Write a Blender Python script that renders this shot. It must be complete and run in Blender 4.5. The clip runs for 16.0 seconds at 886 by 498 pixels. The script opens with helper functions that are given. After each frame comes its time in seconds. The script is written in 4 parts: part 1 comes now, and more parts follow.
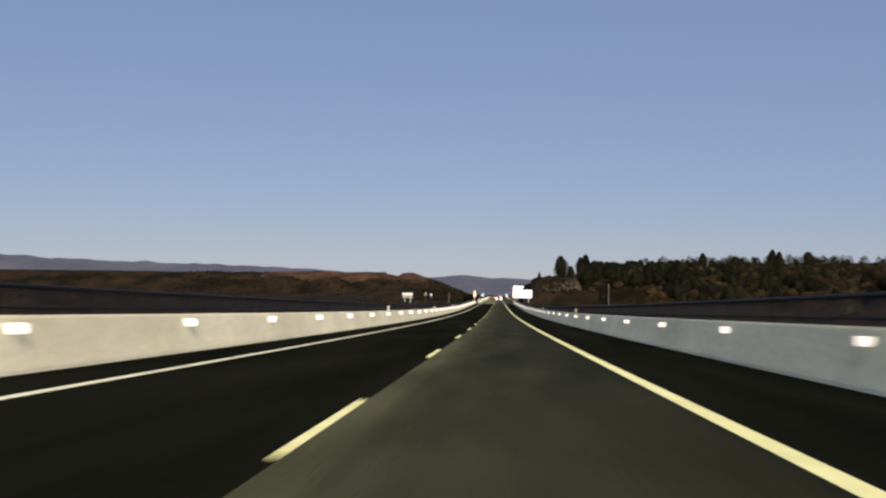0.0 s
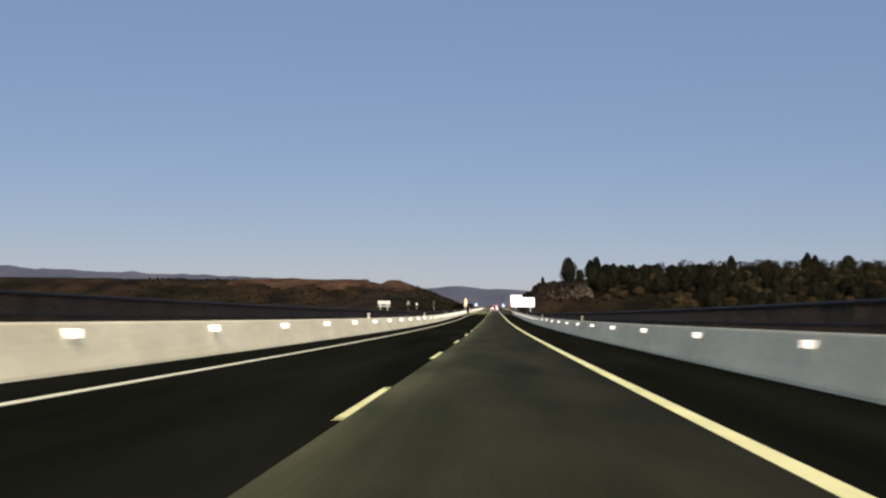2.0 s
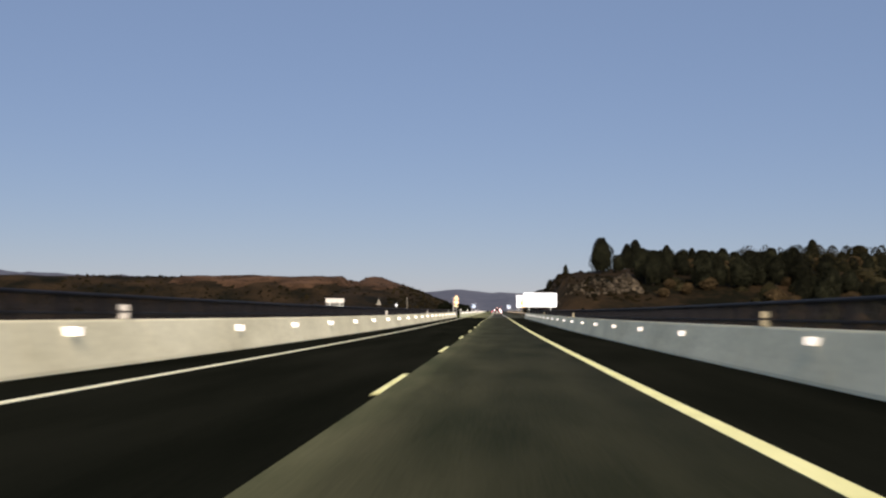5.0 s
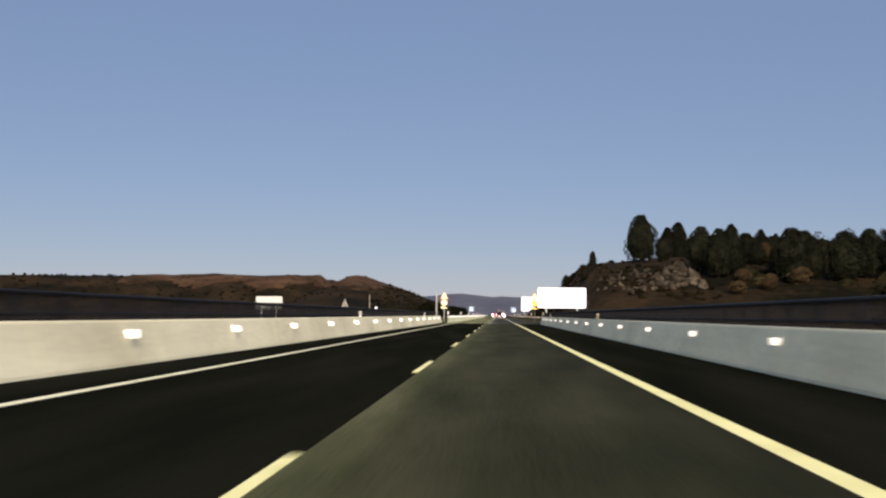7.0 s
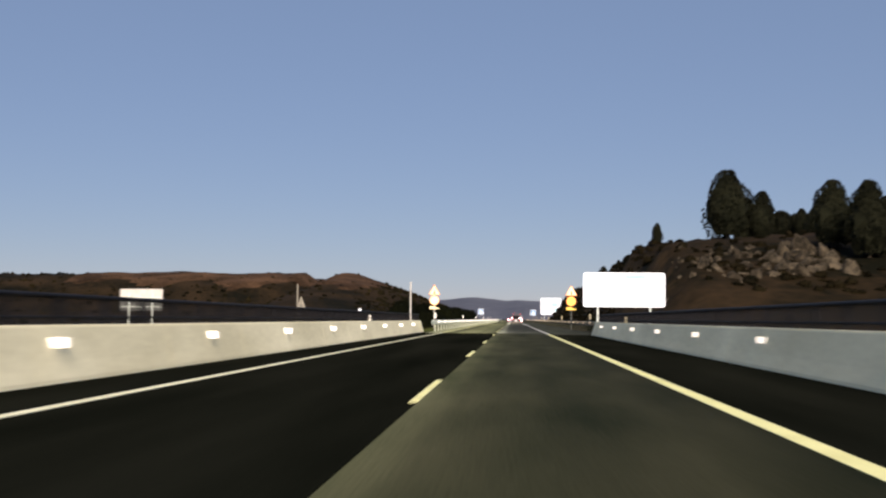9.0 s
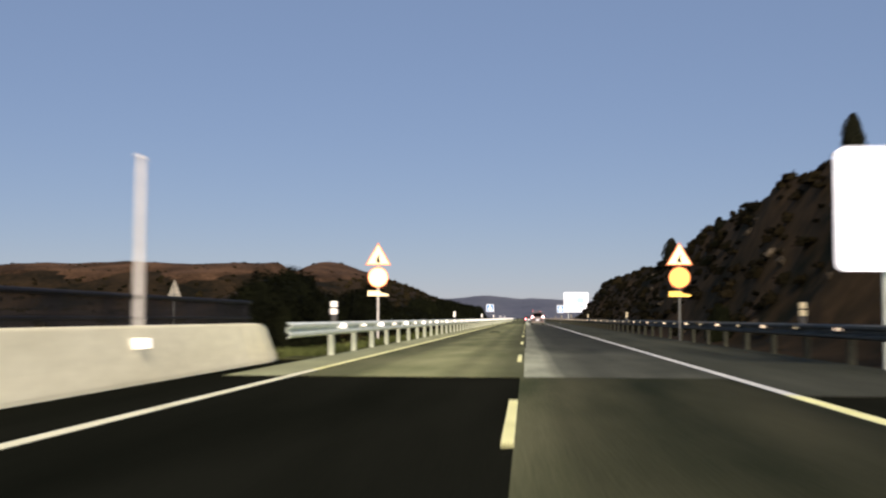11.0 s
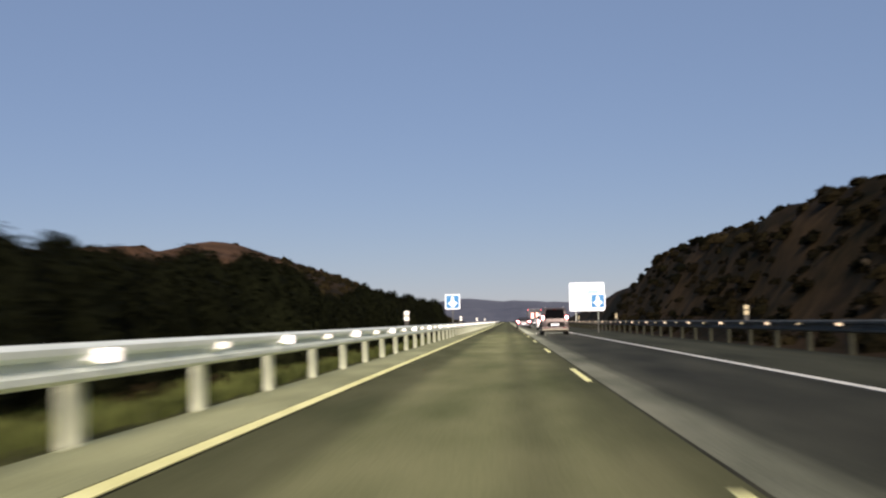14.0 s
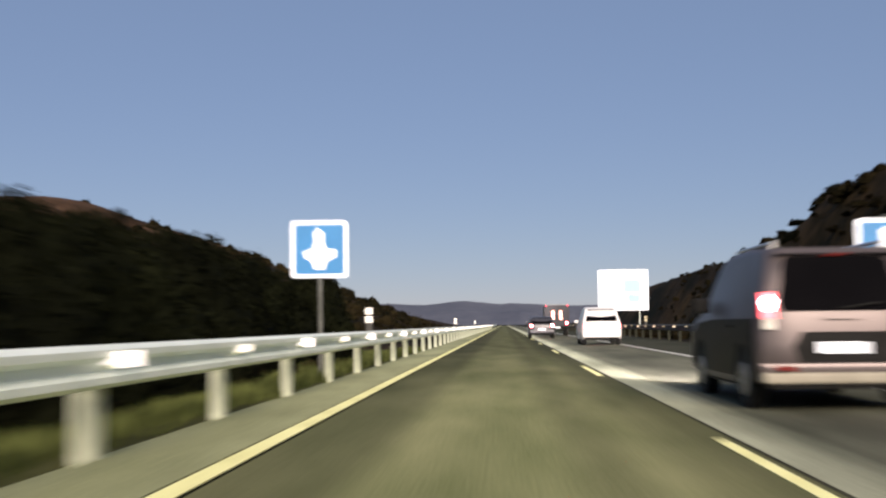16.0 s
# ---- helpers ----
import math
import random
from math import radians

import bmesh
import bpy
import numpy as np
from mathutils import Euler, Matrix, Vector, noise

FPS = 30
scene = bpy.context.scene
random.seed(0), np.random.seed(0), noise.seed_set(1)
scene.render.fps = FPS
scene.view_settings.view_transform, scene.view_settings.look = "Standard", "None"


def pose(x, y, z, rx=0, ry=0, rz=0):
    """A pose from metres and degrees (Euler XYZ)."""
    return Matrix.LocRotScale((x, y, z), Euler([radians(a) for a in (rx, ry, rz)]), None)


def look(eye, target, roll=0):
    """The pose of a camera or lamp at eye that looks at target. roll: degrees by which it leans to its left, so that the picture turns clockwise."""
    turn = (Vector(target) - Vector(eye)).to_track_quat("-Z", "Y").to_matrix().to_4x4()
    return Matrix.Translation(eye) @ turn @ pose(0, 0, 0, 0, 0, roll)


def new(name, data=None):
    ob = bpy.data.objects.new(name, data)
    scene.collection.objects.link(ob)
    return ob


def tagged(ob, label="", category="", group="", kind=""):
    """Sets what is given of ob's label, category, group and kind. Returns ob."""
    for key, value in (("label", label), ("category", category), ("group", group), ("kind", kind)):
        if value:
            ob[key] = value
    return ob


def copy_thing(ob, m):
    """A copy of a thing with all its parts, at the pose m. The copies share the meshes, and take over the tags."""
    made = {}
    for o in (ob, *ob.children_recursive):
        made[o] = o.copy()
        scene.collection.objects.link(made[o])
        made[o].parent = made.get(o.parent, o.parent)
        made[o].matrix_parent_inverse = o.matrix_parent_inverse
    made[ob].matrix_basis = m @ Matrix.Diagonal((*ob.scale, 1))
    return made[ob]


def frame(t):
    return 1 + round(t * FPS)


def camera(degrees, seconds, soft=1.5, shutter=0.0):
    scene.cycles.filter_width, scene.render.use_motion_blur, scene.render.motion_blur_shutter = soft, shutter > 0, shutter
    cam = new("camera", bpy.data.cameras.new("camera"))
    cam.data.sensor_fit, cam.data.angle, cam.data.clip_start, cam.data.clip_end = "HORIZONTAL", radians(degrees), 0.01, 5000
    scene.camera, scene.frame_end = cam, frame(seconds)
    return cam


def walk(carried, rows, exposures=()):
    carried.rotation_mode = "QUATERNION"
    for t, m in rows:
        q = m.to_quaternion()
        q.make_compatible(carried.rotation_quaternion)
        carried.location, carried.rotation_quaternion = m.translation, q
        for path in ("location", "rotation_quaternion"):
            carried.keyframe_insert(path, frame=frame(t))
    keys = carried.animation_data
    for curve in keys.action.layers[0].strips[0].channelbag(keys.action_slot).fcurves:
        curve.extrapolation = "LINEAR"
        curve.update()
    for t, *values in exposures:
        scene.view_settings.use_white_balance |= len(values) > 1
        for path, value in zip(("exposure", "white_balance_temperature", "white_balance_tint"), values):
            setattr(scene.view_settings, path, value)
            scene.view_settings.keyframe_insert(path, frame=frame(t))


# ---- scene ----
import collections
FOV = 42.8


def gz(y):
    """Height of the carriageway along the road: a shallow sag that levels out at y = 200."""
    return 0.000034 * (200 - y) ** 2 if y < 200 else 0.0


def grade(y):
    """Slope of the carriageway in degrees."""
    return math.degrees(math.atan(-0.000068 * (200 - y))) if y < 200 else 0.0


# ---- camera ----
# seconds, x, y along the road, yaw, pitch over the road, roll
PATH = [
    (0.0, 1.45, -44.9, 2.78, 3.20, -0.70), (0.5, 1.46, -29.5, 2.78, 3.48, -0.70), (1.0, 1.45, -14.4, 2.65, 3.44, -0.66),
    (1.5, 1.46, 1.1, 2.62, 3.45, -0.68), (2.0, 1.46, 16.9, 2.55, 3.56, -0.70), (2.5, 1.51, 33.3, 2.62, 3.44, -0.72),
    (3.0, 1.56, 49.5, 2.85, 3.37, -0.74), (3.5, 1.55, 65.5, 2.76, 3.37, -0.72), (4.0, 1.50, 80.8, 2.66, 3.46, -0.68),
    (5.2, 1.47, 118.0, 2.68, 3.40, -0.62), (6.5, 1.43, 157.9, 2.75, 3.28, -0.55), (7.0, 1.40, 171.4, 2.76, 3.43, -0.55),
    (7.5, 1.38, 185.5, 2.80, 3.36, -0.60), (8.0, 1.34, 198.8, 2.94, 3.32, -0.60), (8.5, 1.28, 212.4, 3.20, 3.36, -0.50),
    (9.0, 1.14, 226.6, 3.50, 3.53, -0.45), (10.2, 0.56, 261.5, 4.05, 3.50, -0.30), (11.5, -0.13, 300.0, 4.30, 3.47, -0.10),
    (12.0, -0.42, 314.3, 4.30, 3.65, 0.35), (12.5, -0.68, 329.4, 4.35, 3.68, 0.70), (13.0, -0.88, 344.1, 3.90, 3.84, 0.95),
    (13.5, -1.09, 359.7, 3.45, 3.84, 1.00), (14.0, -1.26, 374.0, 3.25, 3.70, 1.00), (14.5, -1.37, 389.1, 3.36, 3.92, 1.02),
    (15.0, -1.49, 404.4, 3.33, 3.81, 1.00), (15.5, -1.60, 420.7, 3.27, 3.80, 0.90), (16.0, -1.75, 436.1, 3.10, 3.85, 0.70),
]
EYE = 0.97
cam = camera(FOV, 16.0, soft=2.3, shutter=0.6)
walk(cam, [(t, pose(x, y, gz(y) + EYE, 90 + p + grade(y), r, w)) for t, x, y, w, p, r in PATH],
     exposures=[(0.0, 0.0, 6600, 29), (16.0, 0.0, 6600, 29)])

# ---- light ----
SUN_ELEV, SUN_AZ = 29.0, 11.5   # low behind the camera, a little to the right
world = bpy.data.worlds.new("dusk_sky")
scene.world = world
world.use_nodes = True
wn = world.node_tree.nodes
sky = wn.new("ShaderNodeTexSky")
sky.sky_type = "NISHITA"
sky.sun_disc = False
sky.sun_elevation = radians(SUN_ELEV)
sky.sun_rotation = radians(180 - SUN_AZ)
sky.air_density, sky.dust_density, sky.ozone_density = 1.0, 0.0, 3.5
sky.altitude = 0
wn["Background"].inputs["Strength"].default_value = 0.062
haze = wn.new("ShaderNodeMix")     # an even lilac dusk haze over the clear sky
haze.data_type = "RGBA"
haze.inputs["Factor"].default_value = 0.5
haze.inputs["B"].default_value = (3.8, 6.15, 8.6, 1)
world.node_tree.links.new(sky.outputs["Color"], haze.inputs["A"])
world.node_tree.links.new(haze.outputs["Result"], wn["Background"].inputs["Color"])

# Also stands in for the driver's own headlights on road and barriers.
sun_data = bpy.data.lights.new("sun", "SUN")
sun_data.energy, sun_data.angle, sun_data.color = 5.8, radians(30), (1.0, 0.92, 0.68)
sun = new("sun", sun_data)
sun.matrix_world = look((30 * math.sin(radians(SUN_AZ)), -30 * math.cos(radians(SUN_AZ)), 30 * math.tan(radians(SUN_ELEV))), (0, 0, 0))

# the dipped headlights of the van ahead
for x in (1.2, 2.5):
    beam = bpy.data.lights.new("headlight_beam", "SPOT")
    beam.energy, beam.color, beam.spot_size, beam.spot_blend, beam.shadow_soft_size = 11000, (1.0, 0.95, 0.86), radians(40), 1.0, 0.06
    new("headlight_beam", beam).matrix_world = look((x, 452.95, 0.72), (x + 0.6, 472, -1.0))


# ---- materials ----
def material(name, dark, light, scale=1.0, rough=0.8, metal=0.0, fine=30.0, bump=0.0, detail=5.0, spread=(0.35, 0.65),
             emit=None, power=0.0, vary=0.0, stretch=(1, 1, 1), spec=0.5, steep=None, island=0.0):
    m = bpy.data.materials.new(name)
    m.use_nodes = True
    nt = m.node_tree
    n, lk = nt.nodes, nt.links.new
    b = n["Principled BSDF"]
    b.inputs["Roughness"].default_value, b.inputs["Metallic"].default_value = rough, metal
    b.inputs["Specular IOR Level"].default_value = spec
    co = n.new("ShaderNodeTexCoord")
    mp = n.new("ShaderNodeMapping")
    mp.inputs["Scale"].default_value = stretch
    lk(co.outputs["Object"], mp.inputs["Vector"])

    def grain(size, depth):
        t = n.new("ShaderNodeTexNoise")
        t.inputs["Scale"].default_value, t.inputs["Detail"].default_value = size, depth
        lk(mp.outputs["Vector"], t.inputs["Vector"])
        return t.outputs["Fac"]

    def maths(op, a, v, c=None):
        t = n.new("ShaderNodeMath")
        t.operation = op
        lk(a, t.inputs[0])
        t.inputs[1].default_value = v
        if c is not None:
            lk(c, t.inputs[2])
        return t.outputs[0]

    def ramp(fac, lo, hi, ends):
        t = n.new("ShaderNodeValToRGB")
        t.color_ramp.elements[0].position, t.color_ramp.elements[1].position = ends
        t.color_ramp.elements[0].color, t.color_ramp.elements[1].color = (*lo, 1), (*hi, 1)
        lk(fac, t.inputs["Fac"])
        return t.outputs["Color"]

    mix = maths("MULTIPLY_ADD", grain(fine, 3.0), 0.35, maths("MULTIPLY", grain(scale, detail), 0.65))
    out = ramp(mix, dark, light, spread)
    if steep:
        geo = n.new("ShaderNodeNewGeometry")
        sep = n.new("ShaderNodeSeparateXYZ")
        lk(geo.outputs["Normal"], sep.inputs["Vector"])
        edge = maths("MULTIPLY_ADD", grain(scale * 6, 4.0), 0.5, sep.outputs["Z"])
        face = ramp(edge, (1, 1, 1), (0, 0, 0), (0.88, 1.08))
        stone = ramp(mix, steep[0], steep[1], (0.4, 0.6))
        mx = n.new("ShaderNodeMix")
        mx.data_type = "RGBA"
        lk(face, mx.inputs["Factor"])
        lk(out, mx.inputs["A"])
        lk(stone, mx.inputs["B"])
        out = mx.outputs["Result"]
    if vary or island:
        src = n.new("ShaderNodeObjectInfo").outputs["Random"] if vary else n.new("ShaderNodeNewGeometry").outputs["Random Per Island"]
        hsv = n.new("ShaderNodeHueSaturation")
        k = vary or island
        lk(maths("MULTIPLY_ADD", src, 2 * k, None), hsv.inputs["Value"])
        hsv.inputs["Value"].links[0].from_node.inputs[2].default_value = 1 - k
        lk(out, hsv.inputs["Color"])
        out = hsv.outputs["Color"]
    lk(out, b.inputs["Base Color"])
    if bump:
        bp = n.new("ShaderNodeBump")
        bp.inputs["Strength"].default_value, bp.inputs["Distance"].default_value = bump, 0.02
        lk(mix, bp.inputs["Height"])
        lk(bp.outputs["Normal"], b.inputs["Normal"])
    if emit:
        b.inputs["Emission Color"].default_value = (*emit, 1)
        b.inputs["Emission Strength"].default_value = power
    return m


def retro_glow(name, colour, power):
    """Retroreflective sheeting: emission stands in for the headlight beam thrown back to the driver."""
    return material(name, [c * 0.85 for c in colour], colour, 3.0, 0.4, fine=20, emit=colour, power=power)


def wear_and_light(m, across, lengthwise=(), ragged=0.15):
    """Lateral wear of a lane with painted headlight pools: brightness by the distance from the lane joint, with ragged
    edges, and by the stretch of road.
    """
    nt = m.node_tree
    n, lk = nt.nodes, nt.links.new
    b = n["Principled BSDF"]
    source = b.inputs["Base Color"].links[0].from_socket
    co = n.new("ShaderNodeTexCoord")
    sep = n.new("ShaderNodeSeparateXYZ")
    lk(co.outputs["Object"], sep.inputs["Vector"])
    total = None
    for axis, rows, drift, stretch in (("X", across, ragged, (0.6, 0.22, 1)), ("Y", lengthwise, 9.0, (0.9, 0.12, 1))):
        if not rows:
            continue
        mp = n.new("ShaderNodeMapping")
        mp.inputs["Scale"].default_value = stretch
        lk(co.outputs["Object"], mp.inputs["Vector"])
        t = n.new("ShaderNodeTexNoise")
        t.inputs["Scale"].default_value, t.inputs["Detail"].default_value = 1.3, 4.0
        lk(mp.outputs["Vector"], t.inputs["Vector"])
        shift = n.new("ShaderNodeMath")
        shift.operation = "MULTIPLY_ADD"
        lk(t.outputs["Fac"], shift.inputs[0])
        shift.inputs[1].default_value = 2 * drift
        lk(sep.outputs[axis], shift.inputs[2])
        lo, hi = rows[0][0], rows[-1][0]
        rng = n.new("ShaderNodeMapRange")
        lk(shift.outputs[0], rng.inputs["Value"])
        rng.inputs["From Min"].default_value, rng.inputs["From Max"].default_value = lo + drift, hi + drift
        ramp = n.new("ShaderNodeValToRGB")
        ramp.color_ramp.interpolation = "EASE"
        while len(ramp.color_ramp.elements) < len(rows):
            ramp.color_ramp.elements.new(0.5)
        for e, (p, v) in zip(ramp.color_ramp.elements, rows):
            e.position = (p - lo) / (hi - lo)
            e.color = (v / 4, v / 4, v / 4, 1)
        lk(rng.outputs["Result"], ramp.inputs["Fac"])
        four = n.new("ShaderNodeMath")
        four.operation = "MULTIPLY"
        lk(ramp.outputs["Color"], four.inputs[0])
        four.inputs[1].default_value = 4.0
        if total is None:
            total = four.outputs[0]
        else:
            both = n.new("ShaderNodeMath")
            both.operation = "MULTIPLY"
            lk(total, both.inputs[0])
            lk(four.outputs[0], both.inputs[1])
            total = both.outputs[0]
    scale = n.new("ShaderNodeVectorMath")
    scale.operation = "SCALE"
    lk(source, scale.inputs[0])
    lk(total, scale.inputs["Scale"])
    lk(scale.outputs["Vector"], b.inputs["Base Color"])


ROADWAY = (1, 0.1, 1)
ASPHALT = material("dark_asphalt", (0.005, 0.0060, 0.0042), (0.0135, 0.0145, 0.0105), 0.7, 0.9, spec=0.0, fine=50, bump=0.3, stretch=ROADWAY)
WORN = material("worn_asphalt", (0.088, 0.104, 0.040), (0.232, 0.234, 0.116), 0.9, 0.9, spec=0.1, fine=40, bump=0.2, stretch=(1, 0.22, 1), spread=(0.32, 0.68))
VIADUCT = material("brown_asphalt", (0.0105, 0.0136, 0.0057), (0.0405, 0.0405, 0.0220), 0.9, 0.9, spec=0.03, fine=40, bump=0.3, stretch=(1, 0.16, 1), spread=(0.34, 0.66))
OLD = material("old_grey_asphalt", (0.026, 0.029, 0.020), (0.080, 0.083, 0.060), 0.9, 0.9, spec=0.1, fine=40, bump=0.3, stretch=(1, 0.2, 1), spread=(0.33, 0.67))
wear_and_light(VIADUCT, [(0.05, 3.2), (0.28, 2.7), (0.55, 1.75), (1.0, 1.4), (1.8, 1.1), (2.4, 1.05), (3.0, 0.9), (3.42, 0.75)], [(-170, 0.85), (90, 0.9), (150, 1.05), (304, 1.1)], ragged=0.12)
# Left lane: wheel tracks, plus a painted headlight pool fading to dark beyond 464.
wear_and_light(WORN, [(-3.6, 0.48), (-2.9, 0.55), (-2.45, 0.98), (-1.5, 1.05), (-1.05, 0.72), (-0.75, 0.85), (-0.4, 0.62), (-0.1, 0.46), (0.11, 0.42)], [(300, 1.55), (314, 1.45), (326, 1.0), (395, 1.0), (415, 1.15), (446, 1.35), (464, 0.9), (482, 0.6)], ragged=0.1)
# Right lane: beyond 436 the van's headlight glow is painted into the asphalt.
wear_and_light(OLD, [(0.11, 3.6), (0.5, 3.3), (0.68, 2.0), (0.82, 1.05), (1.5, 0.62), (2.0, 0.62), (2.6, 0.66), (3.42, 0.5)], [(300, 2.0), (314, 1.8), (323, 1.0), (350, 0.82), (385, 0.85), (410, 1.0), (436, 1.3), (452, 2.0), (472, 3.2)], ragged=0.1)
FRESH_TAR = material("fresh_tar", (0.006, 0.007, 0.005), (0.034, 0.036, 0.024), 1.6, 0.9, spec=0.05, fine=25)
TAR = material("tar_seam", (0.014, 0.015, 0.010), (0.06, 0.06, 0.04), 1.5, 0.9, spec=0.05, fine=30, stretch=(1, 0.2, 1))
SHOULDER = material("dusty_shoulder", (0.170, 0.188, 0.086), (0.37, 0.390, 0.208), 0.8, 0.9, fine=25, bump=0.4, stretch=(1, 0.3, 1))
VERGE = material("verge_earth", (0.020, 0.024, 0.009), (0.095, 0.097, 0.036), 0.9, 0.95, spec=0.05, fine=12, bump=0.8, stretch=(1, 0.5, 1))
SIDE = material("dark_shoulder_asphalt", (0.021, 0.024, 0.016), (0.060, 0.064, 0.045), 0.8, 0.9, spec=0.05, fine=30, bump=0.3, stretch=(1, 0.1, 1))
PAINT = material("road_paint", (0.62, 0.61, 0.24), (0.91, 0.90, 0.44), 1.5, 0.7, fine=14, detail=8, spread=(0.3, 0.55), spec=0.2)
PALE_PAINT = material("pale_road_paint", (0.60, 0.59, 0.38), (0.88, 0.87, 0.62), 1.5, 0.7, fine=14, detail=8, spread=(0.3, 0.55), spec=0.2)
WHITE_PAINT = material("white_road_paint", (0.42, 0.43, 0.40), (0.66, 0.67, 0.62), 1.5, 0.7, fine=14, detail=8, spread=(0.3, 0.55), spec=0.2)
CONCRETE = material("barrier_concrete", (0.67, 0.64, 0.44), (0.94, 0.91, 0.66), 0.5, 0.85, spec=0.1, fine=9, bump=0.2, stretch=(1, 0.4, 1))
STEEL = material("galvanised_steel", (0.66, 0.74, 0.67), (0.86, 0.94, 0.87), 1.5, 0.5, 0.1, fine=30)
DARK_STEEL = material("painted_dark_steel", (0.006, 0.006, 0.0075), (0.015, 0.0145, 0.017), 2.0, 0.6, spec=0.12)
EARTH = material("scrub_earth", (0.0052, 0.0053, 0.0025), (0.033, 0.0212, 0.0105), 0.07, 0.95, fine=0.9, bump=0.8, detail=9, spec=0.05, spread=(0.4, 0.62),
                 steep=((0.0062, 0.0075, 0.0030), (0.062, 0.038, 0.0170)))
RED_EARTH = material("bare_red_earth", (0.020, 0.0125, 0.007), (0.105, 0.060, 0.034), 0.10, 0.95, fine=1.2, bump=0.8, detail=9, spec=0.05, spread=(0.38, 0.64))
# Blue air haze is painted into the hills' colour.
MOUNTAIN = material("far_hills_hazed", (0.045, 0.055, 0.085), (0.085, 0.095, 0.125), 0.006, 0.95, fine=0.05)
REFLECTOR = retro_glow("reflector_white", (1.0, 0.97, 0.88), 1.3)
REFLECTOR_DIM = retro_glow("reflector_faint", (0.95, 0.93, 0.84), 0.5)
REFLECTOR_AMBER = retro_glow("reflector_amber", (1.0, 0.82, 0.55), 0.55)
AMBER_DULL = retro_glow("dull_cream_plate", (0.55, 0.48, 0.30), 0.12)
SHEET_WHITE = retro_glow("sheeting_white", (0.90, 0.96, 1.0), 0.62)
SHEET_CREAM = retro_glow("sheeting_cream", (1.0, 0.86, 0.46), 0.8)
SHEET_YELLOW = retro_glow("sheeting_yellow", (1.0, 0.62, 0.10), 0.8)
SHEET_BLUE = retro_glow("sheeting_blue", (0.035, 0.215, 0.47), 0.32)
SHEET_RED = retro_glow("sheeting_red", (0.9, 0.25, 0.08), 0.6)
SHEET_TEAL = retro_glow("sheeting_teal", (0.36, 0.75, 0.78), 0.3)
DIM_WHITE = material("weathered_white", (0.55, 0.54, 0.5), (0.75, 0.73, 0.68), 3, 0.6)
POST_GREY = material("dark_grey_plastic", (0.05, 0.05, 0.05), (0.09, 0.09, 0.085), 4, 0.7, spec=0.2)
# Shade put into the colour for lane-sign posts; plain dark grey elsewhere.
DIM_STEEL = material("dim_steel", (0.10, 0.105, 0.10), (0.18, 0.19, 0.18), 2.0, 0.6, 0.1, fine=20, spec=0.2)
# Right rail and posts: darkened steel, their lack of headlight painted in.
SHADE_STEEL = material("shaded_galvanised_steel", (0.030, 0.033, 0.028), (0.070, 0.074, 0.066), 1.5, 0.6, 0.1, fine=20, spec=0.15)
SHADE_POST = material("shaded_post_steel", (0.018, 0.020, 0.014), (0.044, 0.047, 0.034), 3.0, 0.7, 0.05, fine=20, spec=0.1)
POST_STEEL = material("galvanised_post", (0.50, 0.54, 0.41), (0.70, 0.75, 0.59), 2.5, 0.6, 0.05, fine=20, spec=0.2)
RED_LENS = material("unlit_red_lens", (0.12, 0.012, 0.01), (0.18, 0.02, 0.016), 4, 0.4, spec=0.2)
BLACK = material("black_band", (0.010, 0.010, 0.010), (0.018, 0.018, 0.018), 4, 0.7, spec=0.1)
LEAF = material("dark_needles", (0.0037, 0.0046, 0.0027), (0.0160, 0.0172, 0.0095), 0.8, 0.9, spec=0.05, fine=6, vary=0.35)
WOOD = material("far_foliage", (0.0036, 0.0048, 0.0021), (0.030, 0.0255, 0.0115), 0.12, 0.9, spec=0.05, fine=2, spread=(0.4, 0.62), island=0.3)
RUST = material("rusty_leaves", (0.019, 0.014, 0.0065), (0.072, 0.051, 0.026), 0.8, 0.9, spec=0.05, fine=6, vary=0.35)
SHRUB = material("shrub_leaves", (0.0015, 0.0022, 0.0009), (0.0075, 0.0092, 0.0034), 0.9, 0.9, spec=0.05, fine=6, vary=0.25)
SCRUB = material("dry_scrub", (0.0035, 0.0042, 0.0017), (0.022, 0.0165, 0.0070), 0.10, 0.95, spec=0.05, fine=1.5, spread=(0.4, 0.62), island=0.35)
SCRUB_DARK = material("dark_scrub", (0.0024, 0.0030, 0.0012), (0.0155, 0.0118, 0.0052), 0.10, 0.95, spec=0.05, fine=1.5, spread=(0.4, 0.62), island=0.3)
GRASS = material("dry_grass", (0.030, 0.041, 0.012), (0.122, 0.145, 0.045), 0.5, 0.9, spec=0.1, fine=3, island=0.4)
BARK = material("bark", (0.04, 0.03, 0.02), (0.1, 0.075, 0.05), 3, 0.9, fine=20, bump=0.5)
ROCK = material("cut_rock", (0.008, 0.0075, 0.005), (0.088, 0.071, 0.049), 1.1, 0.9, fine=6, bump=1.0, vary=0.5, spread=(0.38, 0.62), spec=0.1)
TAIL = material("lit_tail_lamp", (0.6, 0.03, 0.03), (0.8, 0.05, 0.05), 4, 0.3, emit=(1, 0.06, 0.10), power=3.5)
LAMP_CORE = material("lit_bulb", (0.9, 0.6, 0.6), (0.9, 0.7, 0.7), 4, 0.3, emit=(1, 0.75, 0.72), power=30.0)
BRAKE_CORE = material("lit_brake_bulb", (0.9, 0.3, 0.3), (0.9, 0.4, 0.4), 4, 0.3, emit=(1, 0.30, 0.30), power=110.0)
